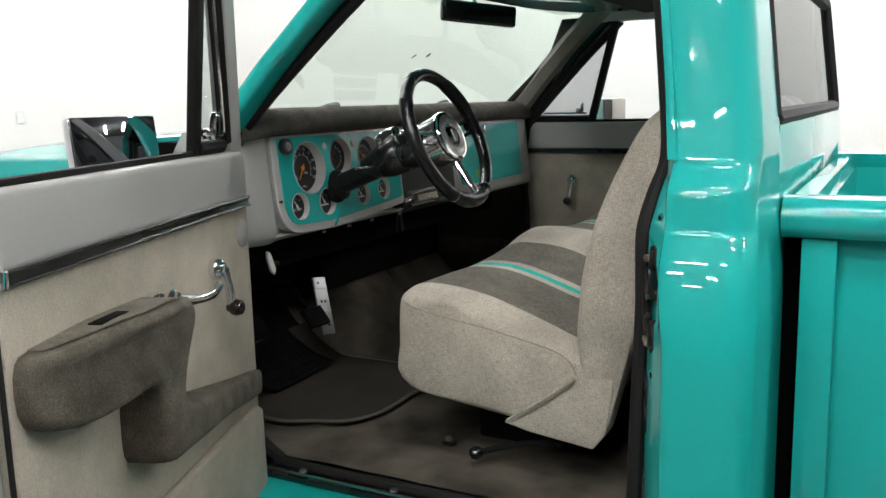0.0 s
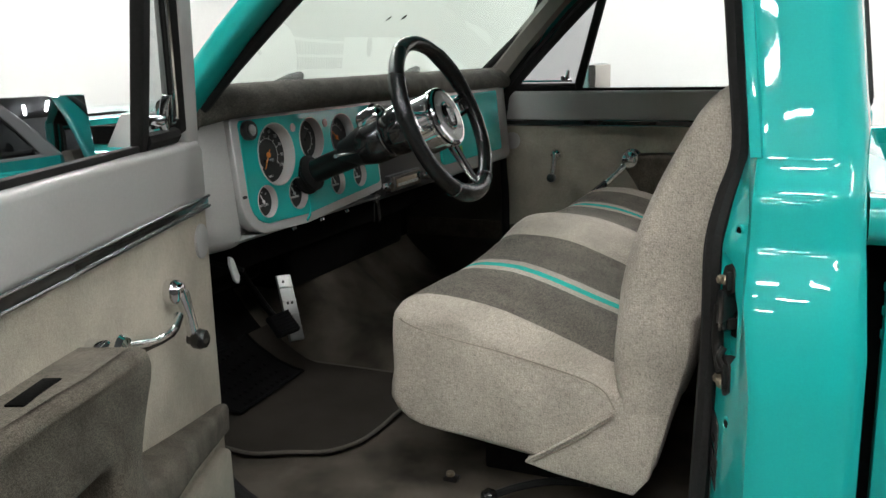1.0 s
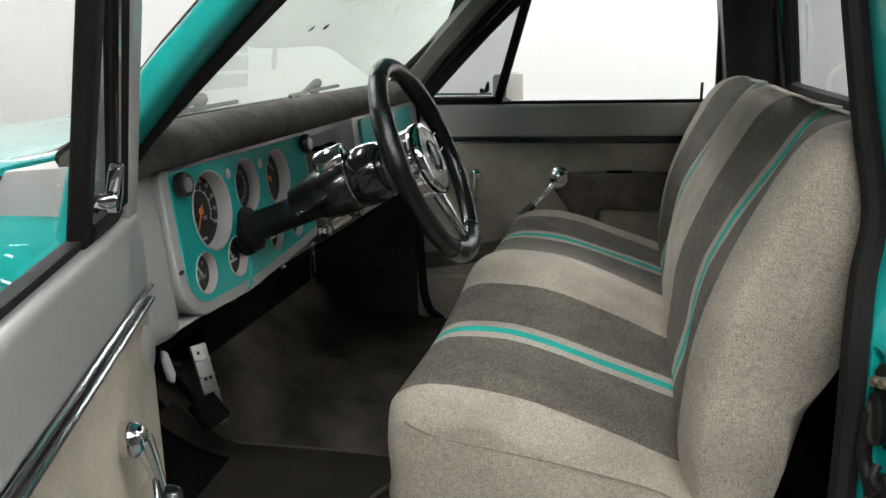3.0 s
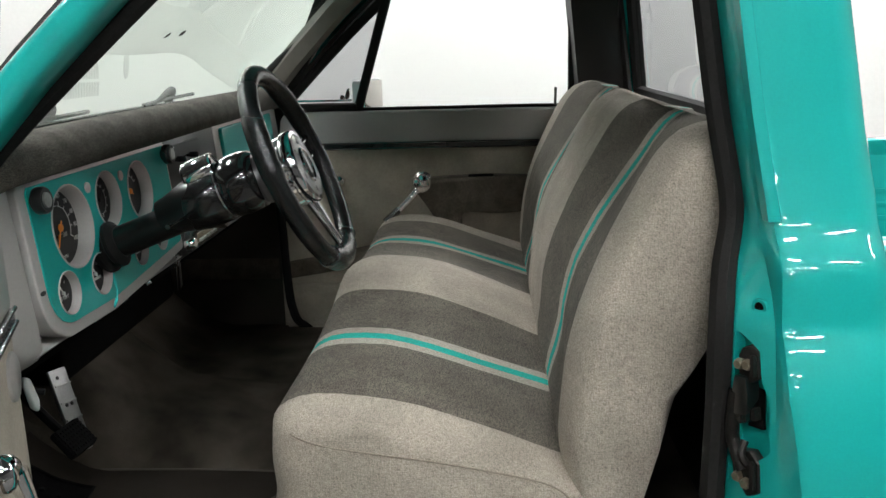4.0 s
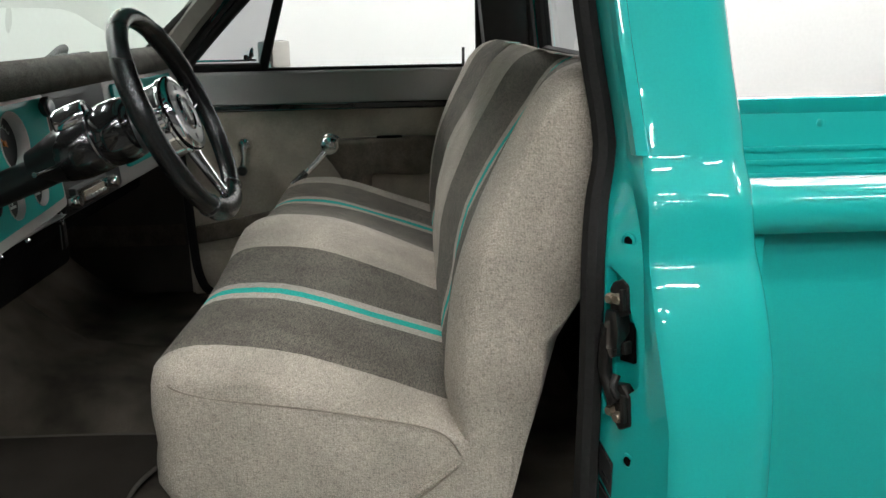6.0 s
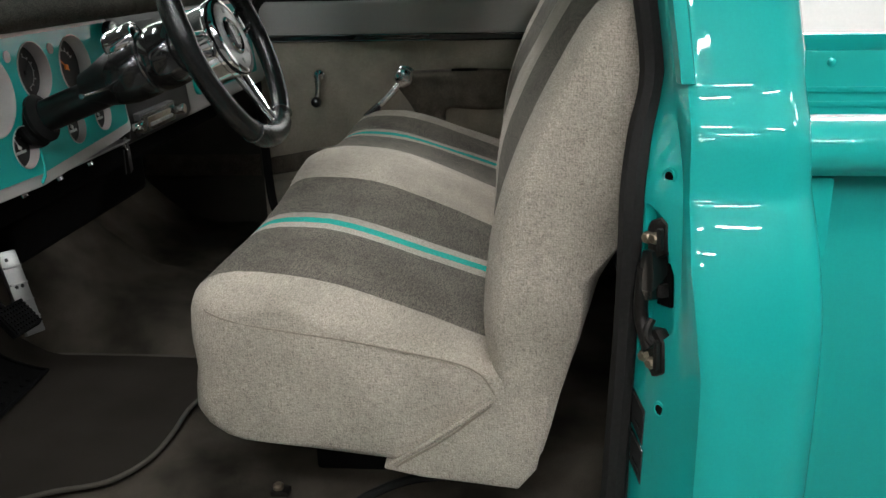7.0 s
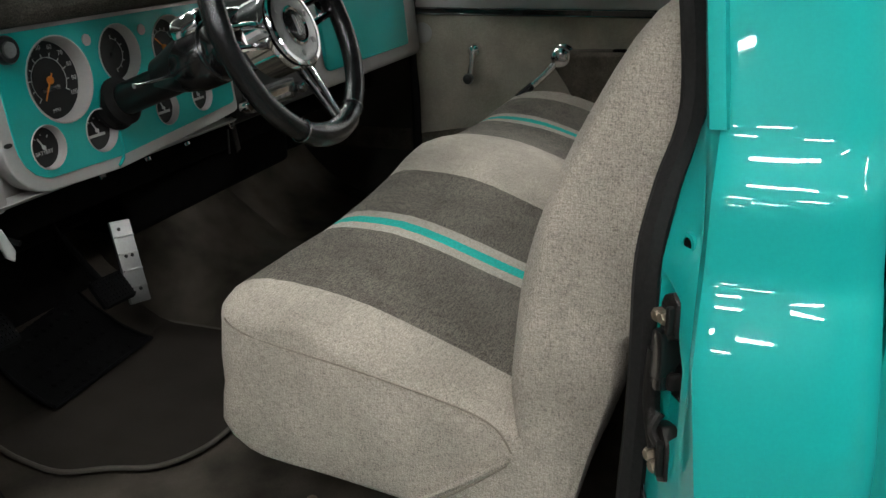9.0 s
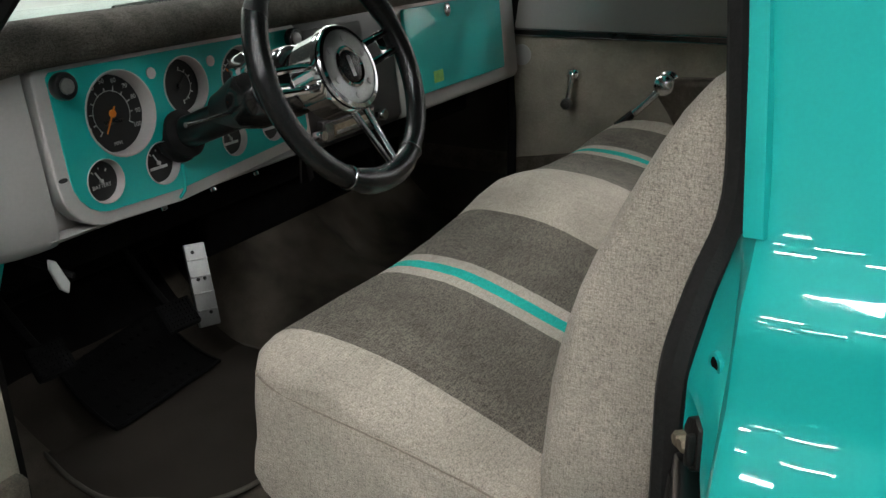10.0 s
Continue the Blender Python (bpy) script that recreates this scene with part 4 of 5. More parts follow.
part("key", box((-0.008, -0.001, -0.06), (0.008, 0.001, 0.0), 0.0008, m=pose(-0.195, 0.955, 1.105, 8, -22, 0)), STEEL, dash, "worn key hanging from the dash")
part("key_fob", box((-0.003, -0.001, -0.05), (0.003, 0.001, 0.0), 0.0008, m=pose(-0.215, 0.955, 1.105, 0, 4, 0)), BLACK, dash)
part("bezel_step", tube([(-0.530, fy(1.174) - 0.008, 1.174), (-0.531, fy(1.145) - 0.008, 1.145), (-0.536, fy(1.13) - 0.008, 1.130), (-0.548, fy(1.12) - 0.006, 1.120)], 0.003, 8), TEAL, dash)
for x in (-0.56, -0.445, -0.33):
    part("screw", turned([(0.007, 0), (0.007, 0.006), (0.0, 0.007)], (x, 0.972, 1.1045), (0, -0.5, -1), 10), CHROME, dash)
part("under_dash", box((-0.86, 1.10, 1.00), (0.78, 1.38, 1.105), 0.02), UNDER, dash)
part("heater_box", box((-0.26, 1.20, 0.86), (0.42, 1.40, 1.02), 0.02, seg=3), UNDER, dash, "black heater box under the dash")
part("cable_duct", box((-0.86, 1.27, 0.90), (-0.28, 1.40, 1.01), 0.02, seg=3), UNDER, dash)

# ---- steering column and wheel ----
wheel = group_part("steering_wheel", truck, "black leather steering wheel with chrome spokes")
WC = Vector((-0.5165, 0.620, 1.345))
WN = Vector((0, -math.cos(radians(23.0)), math.sin(radians(23.0))))
M = frame_at(WC, WN, (1, 0, 0))
ax, ay = Vector((1, 0, 0)), WN.cross(Vector((1, 0, 0))).normalized()
if ay.z < 0:
    ay = -ay


def on_wheel(r, deg, h=0.0):
    return WC + (ax * math.cos(radians(deg)) + ay * math.sin(radians(deg))) * r + WN * h


R = 0.1635
part("rim", tube([on_wheel(R, a) for a in np.linspace(0, 360, 73)[:-1]], [0.0155 + (0.003 if 245 < a < 295 else 0) + (0.0018 if abs((a % 360) - 40) < 18 or abs((a % 360) - 160) < 18 else 0) for a in np.linspace(0, 360, 73)[:-1]], 16, closed=True), LEATHER, wheel)
for a in (240, 300):
    part("stitch_ring", tube([on_wheel(R + 0.0172 * math.cos(b), a, 0.0172 * math.sin(b)) for b in np.linspace(0, 2 * math.pi, 17)[:-1]], 0.0012, 6, closed=True), TRIM, wheel)
for a in (10, 178, 283):
    for off in (-0.016, 0.016):
        side = (ax * -math.sin(radians(a)) + ay * math.cos(radians(a)))
        p0 = on_wheel(0.045, a, -0.012) + side * off
        p1 = on_wheel(R - 0.012, a, -0.002) + side * off * (0.45 if a == 283 else 0.9)
        part("spoke", tube([p0, p0.lerp(p1, 0.5), p1], [0.007, 0.006, 0.0055], 8, flat=0.8), CHROME, wheel)
    if a != 283:
        t = on_wheel(R - 0.035, a, -0.004)
        part("spoke_web", box((-0.018, -0.021, -0.0015), (0.018, 0.021, 0.0015), 0.001, m=Matrix.Translation(t) @ Matrix((side.cross(WN), side, WN)).transposed().to_4x4()), CHROME, wheel)
part("hub", turned([(0.052, -0.050), (0.060, -0.046), (0.060, -0.008), (0.063, -0.005), (0.063, 0.008), (0.060, 0.012), (0.054, 0.013), (0.0535, 0.004)], WC, WN, 48), CHROME, wheel)
part("hub_face", turned([(0.053, 0.0), (0.053, 0.0115), (0.050, 0.0125), (0.031, 0.0125), (0.029, 0.010), (0.027, 0.010)], WC, WN, 48), ALU, wheel, "satin metal hub ring")
part("horn_ring", turned([(0.030, 0.009), (0.030, 0.014), (0.027, 0.016), (0.0245, 0.014)], WC, WN, 40), CHROME, wheel)
part("horn_button", turned([(0.0255, 0.0), (0.0255, 0.013), (0.022, 0.015), (0.0, 0.0155)], WC, WN, 32), LEATHER, wheel)
part("emblem_bar", box((-0.015, -0.0035, 0.0150), (0.015, 0.0035, 0.0162), 0.001, m=M), ALU, wheel)
for k in range(6):
    part("hub_screw", turned([(0.005, 0.012), (0.005, 0.0165), (0.003, 0.017)], on_wheel(0.0415, 60 * k + 20, -0.0015), WN, 10), ALU, wheel)
col = group_part("steering_column", truck, "black steering column with chrome collar")
CB = Vector((-0.524, 0.945, 1.221))
CN = (WC - CB).normalized()
B = WC - CN * 0.36
part("column_tube", tube([B, WC - CN * 0.22], 0.0265, 20), BLACK, col)
RISE = Vector((0, 0, 0.013))
part("column_housing", turned([(0.029, 0), (0.033, 0.02), (0.042, 0.05), (0.048, 0.075), (0.048, 0.112), (0.045, 0.116)], WC - CN * 0.25 + RISE * 0.8, CN, 32), BLACK, col)
part("column_seam", turned([(0.0475, 0.0), (0.0497, 0.001), (0.0497, 0.004), (0.0475, 0.005)], WC - CN * 0.135 + RISE, CN, 32), TRIM, col, "thin bright ring on the column")
part("column_bell", turned([(0.046, 0.0), (0.0505, 0.008), (0.052, 0.024), (0.051, 0.042), (0.047, 0.056), (0.040, 0.063)], WC - CN * 0.131 + RISE, CN, 36), GLOSS, col, "polished black column bell")
part("bellows", turned([(0.040, 0.0)] + [(0.0405 + 0.0012 * (-1) ** k - 0.0003 * k, 0.003 + 0.0055 * k) for k in range(6)] + [(0.038, 0.036)], WC - CN * 0.078 + RISE * 0.4, CN, 32), ADAPTER, col, "ribbed dull grey hub adapter")
part("boot", turned([(0.040, -0.006), (0.043, -0.002), (0.043, 0.005), (0.036, 0.009), (0.035, 0.014), (0.040, 0.018), (0.040, 0.024), (0.034, 0.028), (0.029, 0.033)], WC - CN * 0.362, CN, 32), RUBBER, col)
TC = WC - CN * 0.20 + Vector((-0.005, 0, 0.058))
part("turn_signal_collar", turned([(0.018, 0), (0.0245, 0.004), (0.0255, 0.012), (0.0255, 0.050), (0.0235, 0.053), (0.0215, 0.050)], TC, CN, 24), CHROME, col, "chrome turn signal housing")
part("collar_cap", turned([(0.022, 0.0), (0.022, 0.049), (0.012, 0.052), (0.0, 0.052)], TC, CN, 20), BLACK, col)
part("collar_clamp", box((-0.012, -0.030, 0.0), (0.012, 0.005, 0.02), 0.004, m=frame_at(TC, CN)), BLACK, col)
part("turn_signal_stalk", tube([WC - CN * 0.19 + ax * -0.04, WC - CN * 0.19 + ax * -0.09, WC - CN * 0.19 + ax * -0.125, WC - CN * 0.19 + ax * -0.135], [0.003, 0.0022, 0.0022, 0.004], 8), TRIM, col)
part("ignition_housing", box((-0.03, -0.03, -0.03), (0.03, 0.03, 0.05), 0.012, m=frame_at(WC - CN * 0.20 + Vector((0.045, 0, 0.02)), CN)), BLACK, col)

# ---- pedals ----
ped = group_part("pedals", truck, "pedals in the dark footwell")
ln = Vector((0.033, 0.055, 0.161)).normalized()
wd = Vector((1, -0.12, 0)).normalized()
wd = (wd - ln * wd.dot(ln)).normalized()
gm = Matrix.Translation((-0.312, 1.167, 0.832)) @ Matrix((wd, ln, wd.cross(ln))).transposed().to_4x4()
part("gas_pedal", box((-0.026, -0.088, -0.004), (0.026, 0.088, 0.004), 0.003, m=gm), ALU, ped, "brushed metal gas pedal")
for k in range(4):
    part("pedal_rib", box((-0.024, -0.054 + 0.036 * k - 0.002, 0.004), (0.024, -0.054 + 0.036 * k + 0.002, 0.0075), 0.001, m=gm), ALU, ped)
for u, v in ((-0.008, 0.07), (0.008, 0.012), (-0.008, 0.012), (0.006, -0.06)):
    part("pedal_bolt", turned([(0.004, 0.003), (0.004, 0.0055), (0.0, 0.006)], gm @ Vector((u, v, 0)), gm.to_3x3() @ Vector((0, 0, 1)), 10), BLACK, ped)
for x, y, z, w in ((-0.455, 1.09, 0.838, 0.038), (-0.752, 1.065, 0.888, 0.034)):
    pm = frame_at((x, y, z), (-0.1, -0.72, 0.66))
    bm_ = box((-w, -0.031, -0.009), (w, 0.031, 0.006), 0.010, m=pm)
    part("pedal_pad", bm_, HEEL, ped, "black ribbed rubber pedal pad")
    for i in range(-4, 5):
        part("pad_rib", box((i * w / 5 - 0.002, -0.028, 0.006), (i * w / 5 + 0.002, 0.028, 0.0085), m=pm), HEEL, ped)
    for i in range(-3, 4):
        part("pad_rib", box((-w * 0.9, i * 0.0085 - 0.002, 0.006), (w * 0.9, i * 0.0085 + 0.002, 0.009), m=pm), HEEL, ped)
    part("pedal_arm", tube(spline([(x, y + 0.01, z), (x - 0.015, y + 0.05, z + 0.06), (x - 0.03, y + 0.10, z + 0.15), (x - 0.02, y + 0.14, z + 0.27)], 5), 0.012, 10, flat=0.7), HEEL, ped)
part("brake_release", prism([(-0.780, 1.087), (-0.769, 1.080), (-0.752, 1.040), (-0.757, 1.024), (-0.769, 1.034), (-0.781, 1.070)], 0.977, 0.986, XZY, bevel=0.0035, seg=3), WHITE_PLASTIC, truck, "white parking brake release lever")
part("release_rod", tube([(-0.75, 0.97, 1.052), (-0.77, 1.05, 1.07)], 0.005, 8), RUBBER, truck)

# ---- doors: s runs back from the hinge, n inward, z up ----
def door(sx, place, label):
    d = group_part("door", truck, label)
    lean = lambda z: 0.24 * max(0.0, z - 1.335)
    P = lambda s, n, z: place(s, n + lean(z), z)

    def plate(poly, n0, n1, bevel=0.0, seg=2):
        own = loft([[Vector((s, n0, z)) for s, z in poly], [Vector((s, n1, z)) for s, z in poly]])
        if bevel:
            soft(own, bevel, seg)
        for v in own.verts:
            v.co = P(*v.co)
        return own

    def bar(pts, r, seg=8, flat=1.0):
        own = tube(pts, r, seg, flat=flat)
        for v in own.verts:
            v.co = P(*v.co)
        return own

    def knobby(profile, at, axis=(0, 1, 0)):
        own = turned(profile, at, axis, 20)
        for v in own.verts:
            v.co = P(*v.co)
        return own

    END = 0.812 if sx < 0 else 0.87
    # outer skin and shell
    sh = []
    for z in (0.55, 0.7, 0.85, 1.0, 1.1, 1.2, 1.26, 1.30, 1.325):
        o = -(skin(z) - 0.80)
        sh.append([P(s, n, z) for s, n in ((-0.045, -0.02), (-0.045, o + 0.09), (-0.04, o + 0.078), (END + 0.075, o + 0.078), (END + 0.085, o + 0.09), (END + 0.085, -0.05), (END + 0.004, -0.02))])
    part("door_shell", loft(sh), TEAL, d, "teal outer door shell")
    part("rear_jamb", plate([(END + 0.003, 0.56), (END + 0.05, 0.56), (END + 0.05, 1.33), (END + 0.003, 1.33)], -0.045, -0.014, 0.008), GREY, d, "grey painted door edge")
    part("upper_panel", plate([(-0.045, 1.236), (END, 1.236), (END, 1.318), (END - 0.004, 1.340), (-0.02, 1.340), (-0.045, 1.325)], -0.035, 0.008, 0.013, 4), GREY, d, "grey painted upper door panel")
    part("trim_strip", plate([(-0.045, 1.221), (END, 1.221), (END, 1.239), (-0.045, 1.239)], -0.02, 0.010, 0.003), BLACK, d, "black trim strip with bright edges")
    for z in (1.2212, 1.2385):
        part("bright_bead", bar([(-0.045, 0.0105, z), (END, 0.0105, z)], 0.0030, 8), TRIM, d)
    part("trim_cap", plate([(END - 0.012, 1.217), (END + 0.001, 1.217), (END + 0.001, 1.242), (END - 0.012, 1.242)], 0.0, 0.014, 0.004), CHROME, d)
    part("door_card", plate([(-0.045, 0.58), (END, 0.58), (END, 1.221), (-0.045, 1.221)], -0.02, 0.003, 0.003), PANEL, d, "beige-grey cloth door panel")
    part("card_edge", bar([(END + 0.002, -0.004, 0.58), (END + 0.002, -0.004, 1.22)], 0.004, 6), SEAL, d)
    part("kick_pouch", plate([(-0.035, 0.56), (0.62, 0.56), (0.62, 0.74), (0.56, 0.775), (0.0, 0.782), (-0.03, 0.765)], 0.0, 0.020, 0.010, 3), PANEL, d, "cloth kick panel on the door foot", angle=60)
    # armrest: thick in the middle, thinning towards both ends
    thick = lambda s: (1.0 if sx < 0 else 0.68) * lerp(s, ((-0.05, 0.018), (0.0, 0.022), (0.2, 0.045), (0.42, 0.080), (0.58, 0.082), (0.70, 0.062), (0.815, 0.03)))
    arm = spline([(0.405, 1.095, 0), (0.425, 1.122, 0), (0.50, 1.130, 0), (0.62, 1.134, 0), (0.76, 1.130, 0), (0.795, 1.12, 0), (0.803, 1.08, 0), (0.79, 1.035, 0), (0.73, 1.012, 0), (0.64, 1.012, 0), (0.575, 1.018, 0), (0.553, 1.00, 0), (0.556, 0.95, 0), (0.553, 0.895, 0), (0.525, 0.876, 0), (0.45, 0.872, 0), (0.30, 0.852, 0), (0.12, 0.822, 0), (0.0, 0.802, 0), (-0.035, 0.80, 0), (-0.042, 0.825, 0), (-0.035, 0.852, 0), (0.05, 0.868, 0), (0.2, 0.897, 0), (0.38, 0.935, 0), (0.452, 0.955, 0), (0.468, 0.985, 0), (0.447, 1.03, 0), (0.42, 1.068, 0), (0.407, 1.085, 0)], 2)
    rings = []
    for f, shrink in ((0.0, 0.0), (0.55, 0.0), (0.8, 0.002), (0.93, 0.006), (1.0, 0.016)):
        ring = []
        n_ = len(arm)
        for i, p in enumerate(arm):
            q = (arm[(i + 1) % n_] - arm[i - 1])
            inw = Vector((-q.y, q.x, 0)).normalized()
            v = p - inw * shrink
            ring.append((v.x, f * thick(p.x), v.y))
        rings.append(ring)
    own = loft(rings)
    for v in own.verts:
        v.co = P(*v.co)
    part("armrest", own, PLUSH, d, "dark plush armrest", angle=60)
    top = bmesh.new()
    lo_, hi_ = [], []
    for s in np.linspace(0.455, 0.77, 12):
        zt = lerp(s, ((0.44, 1.127), (0.50, 1.1305), (0.62, 1.1345), (0.77, 1.130))) + 0.0015
        lo_.append(P(s, 0.004, zt))
        hi_.append(P(s, thick(s) - 0.014, zt))
    part("armrest_top", loft([lo_, hi_], bm=top, closed=False), TOPCLOTH, d, "worn brown-grey cloth armrest top")
    part("armrest_slot", plate([(0.575, 1.129), (0.655, 1.1315), (0.655, 1.1376), (0.575, 1.1366)], 0.022, 0.044, 0.004), UNDER, d, "dark pull slot")
    # cranks
    part("vent_crank", knobby([(0.020, 0.0), (0.022, 0.012), (0.019, 0.022), (0.012, 0.029), (0.0, 0.031)], (0.162, 0.0, 1.119)), CHROME, d, "chrome vent window crank")
    part("vent_crank_arm", bar([(0.162, 0.024, 1.119), (0.160, 0.034, 1.08), (0.155, 0.036, 1.048)], [0.013, 0.0085, 0.010], 10), CHROME if sx < 0 else WORN_CHROME, d)
    part("vent_crank_knob", knobby([(0.008, 0.026), (0.010, 0.031), (0.015, 0.036), (0.017, 0.046), (0.014, 0.056), (0.007, 0.060), (0.0, 0.061)], (0.154, 0.0, 1.040)), BLACK, d, "black crank knob")
    cs, cz = 0.43, 1.112
    part("window_crank", knobby([(0.019, 0.0), (0.019, 0.026), (0.015, 0.032), (0.022, 0.038), (0.025, 0.045), (0.021, 0.052), (0.010, 0.056), (0.0, 0.057)] if sx < 0 else [(0.034, 0.0), (0.034, 0.010), (0.022, 0.022), (0.022, 0.034), (0.028, 0.040), (0.031, 0.048), (0.028, 0.055), (0.018, 0.061), (0.008, 0.063), (0.0, 0.0635)], (cs, 0.0, cz)), CHROME if sx < 0 else WORN_CHROME, d, "chrome window crank")
    if sx > 0:
        e = (cs - 0.085, 0.062, cz - 0.088)
        part("window_crank_arm", bar([(cs, 0.042, cz), (cs - 0.04, 0.056, cz - 0.045), e], [0.015, 0.012, 0.012], 10, 0.8), WORN_CHROME, d)
        part("window_crank_knob", bar([(e[0] + 0.01, e[1], e[2] + 0.01), (e[0] - 0.03, e[1] + 0.008, e[2] - 0.03)], [0.011, 0.015], 10), BLACK, d, "black crank knob")
    else:
        part("window_crank_arm", bar(spline([(cs, 0.044, cz + 0.005), (cs - 0.06, 0.056, cz - 0.008), (cs - 0.12, 0.06, cz - 0.012), (cs - 0.19, 0.045, cz - 0.012)], 4), [0.0125] * 4 + [0.0095] * 4 + [0.0115] * 5, 12, 0.75), CHROME, d)
    part("panel_plug", knobby([(0.030, 0.0), (0.030, 0.004), (0.024, 0.007), (0.0, 0.007)], (-0.005, 0.003, 1.165)), GREY, d, "round grey panel plug")
    # window frame
    F = lambda z: (0.045 if sx < 0 else -0.012) + (0.65 if sx < 0 else 0.74) * (z - 1.36)
    V = lambda z: (0.175 if sx < 0 else 0.228) + 0.34 * (z - 1.35)
    part("vent_post", plate([(V(1.34) - 0.012, 1.335), (V(1.34) + 0.018, 1.335), (V(1.72) + 0.018, 1.72), (V(1.72) - 0.012, 1.72)], -0.024, -0.004, 0.006, 3), SEAL, d, "black vent window post")
    part("front_post", plate([(-0.045, 1.325), (0.015 if sx < 0 else -0.02, 1.325), (F(1.72) - 0.028, 1.72), (F(1.72) - (0.082 if sx < 0 else 0.105), 1.72)], -0.035, 0.004, 0.008, 3), GREY if sx < 0 else SEAL, d, "sloping grey window frame")
    part("vent_seal", bar([(F(1.352) + 0.01, -0.012, 1.352), (V(1.35), -0.012, 1.352)], 0.0145, 8), SEAL, d)
    part("vent_seal", bar([(F(1.36) - 0.014, -0.010, 1.36), (F(1.71) - 0.014, -0.010, 1.71)], 0.013, 8), SEAL, d)
    part("vent_rim", bar([(V(1.36) - 0.016, -0.004, 1.374), (F(1.374) + 0.024, -0.004, 1.374), (F(1.380) + 0.008, -0.004, 1.380), (F(1.40) + 0.006, -0.004, 1.40), (F(1.71) + 0.006, -0.004, 1.71)], 0.0032, 6), CHROME, d, "chrome vent window rim")
    part("belt_seal", plate([(V(1.35), 1.338), (END + 0.04, 1.338), (END + 0.04, 1.350), (V(1.35), 1.350)], -0.026, -0.008, 0.003), SEAL, d)
    part("rear_post", plate([(END + 0.02, 1.33), (END + (0.06 if sx < 0 else 0.11), 1.33), (END + (0.05 if sx < 0 else 0.10), 1.72), (END + 0.012, 1.72)], -0.034, -0.006, 0.006), SEAL, d)
    part("top_rail", plate([(0.28, 1.70), (END + 0.05, 1.70), (END + 0.05, 1.735), (0.28, 1.735)], -0.035, 0.0, 0.006), GREY, d)
    part("window_pane", sheet([P(s, -0.016, z) for s, z in ((V(1.345), 1.345), (END + 0.02, 1.345), (END + 0.012, 1.70), (V(1.7), 1.70))]), CLEAR, d, "clear side window").visible_shadow = False
    part("vent_pane", sheet([P(s, -0.013, z) for s, z in ((F(1.362) + 0.008, 1.362), (V(1.36) - 0.004, 1.362), (V(1.7) - 0.004, 1.70), (F(1.7), 1.70))]), TINT if sx > 0 else VENT, d, "tinted vent window").visible_shadow = False
    ls = V(1.36) - 0.030
    hw_, hh_ = (0.013, 0.027) if sx < 0 else (0.007, 0.018)
    part("vent_latch", plate([(ls + 0.004 + hw_ * math.cos(a) * (1.15 if math.sin(a) < 0 else 0.9) + 0.25 * hh_ * math.sin(a), 1.395 + hh_ * math.sin(a)) for a in np.linspace(0, 2 * math.pi, 17)[:-1]], 0.002, 0.016, 0.006, 3), CHROME, d, "chrome vent latch")
    part("latch_pivot", knobby([(0.008, -0.01), (0.008, 0.012), (0.005, 0.016), (0.0, 0.016)], (ls + (0.018 if sx < 0 else -0.014), 0.0, 1.384)), CHROME, d)
    part("lock_pin", bar([(END - 0.02, -0.006, 1.34), (END - 0.02, -0.006, 1.40)], 0.0045, 8), BLACK, d, "black door lock pin")
    return d


CLEAR = glass("side_glass", (0.97, 0.98, 0.975), shine=0.012, edge=0.25)
VENT = glass("vent_glass", (0.52, 0.55, 0.545))
U, Nn = Vector((-0.9366, -0.350, 0)), Vector((0.350, -0.9366, 0))
P0 = Vector((-0.985, 0.882, 0))
door(-1, lambda s, n, z: P0 + U * s + Nn * n + Vector((0, 0, z)), "open driver door with cloth panel and plush armrest")
door(1, lambda s, n, z: Vector((0.832 - n, 0.945 - s, z)), "closed passenger door with cloth panel and plush armrest")

# ---- mirrors ----
def side_mirror(cx, cy, cz, w, h, yaw, up, label):
    g = group_part("side_mirror", truck, label)
    m = pose(cx, cy, cz, 0, 0, yaw) @ pose(0, 0, 0, -up, 0, 0)
    part("shell", box((-w / 2, -0.012, -h / 2), (w / 2, 0.03, h / 2), 0.012, m=m), CHROME if cx < 0 else GREY, g)
    part("mirror_pane", box((-w / 2 + 0.005, -0.0145, -h / 2 + 0.005), (w / 2 - 0.005, -0.0115, h / 2 - 0.005), 0.001, m=m), BEIGE_MIRROR if cx > 0 else DARK_MIRROR, g)
    part("bracket", tube([m @ Vector((0, 0.02, -h / 2 + 0.02)), m @ Vector((0, 0.03, -h / 2 - 0.08))], 0.008, 8), CHROME, g)


side_mirror(-1.025, 1.19, 1.350, 0.20, 0.135, -18, 10, "chrome rectangular driver side mirror")
side_mirror(1.07, 0.705, 1.378, 0.16, 0.10, -17, 0, "chrome rectangular passenger side mirror")
inner = group_part("rear_view_mirror", truck, "black framed rear-view mirror under the roof")
rm = pose(-0.02, 0.77, 1.682, 0, 4, -34)
part("mirror_shell", box((-0.125, -0.012, -0.031), (0.125, 0.014, 0.031), 0.012, m=rm, seg=3), BLACK, inner)
part("mirror_pane", box((-0.119, -0.0145, -0.025), (0.119, -0.0115, 0.025), 0.001, m=rm), BLACK, inner)
part("mirror_stem", tube([rm @ Vector((0, 0.012, 0.0)), (-0.012, 0.79, 1.70), (-0.01, 0.79, 1.745)], 0.008, 8), CHROME, inner)

# ---- door jamb hardware ----
def jamb(f, z, h):
    """A point on the driver's sloping jamb face, h proud of it."""
    C, S = jamb_line(z)
    n = Vector((S.y - C.y, C.x - S.x)).normalized()
    p = C.lerp(S, f) + n * h
    return Vector((-p.x, p.y, z))


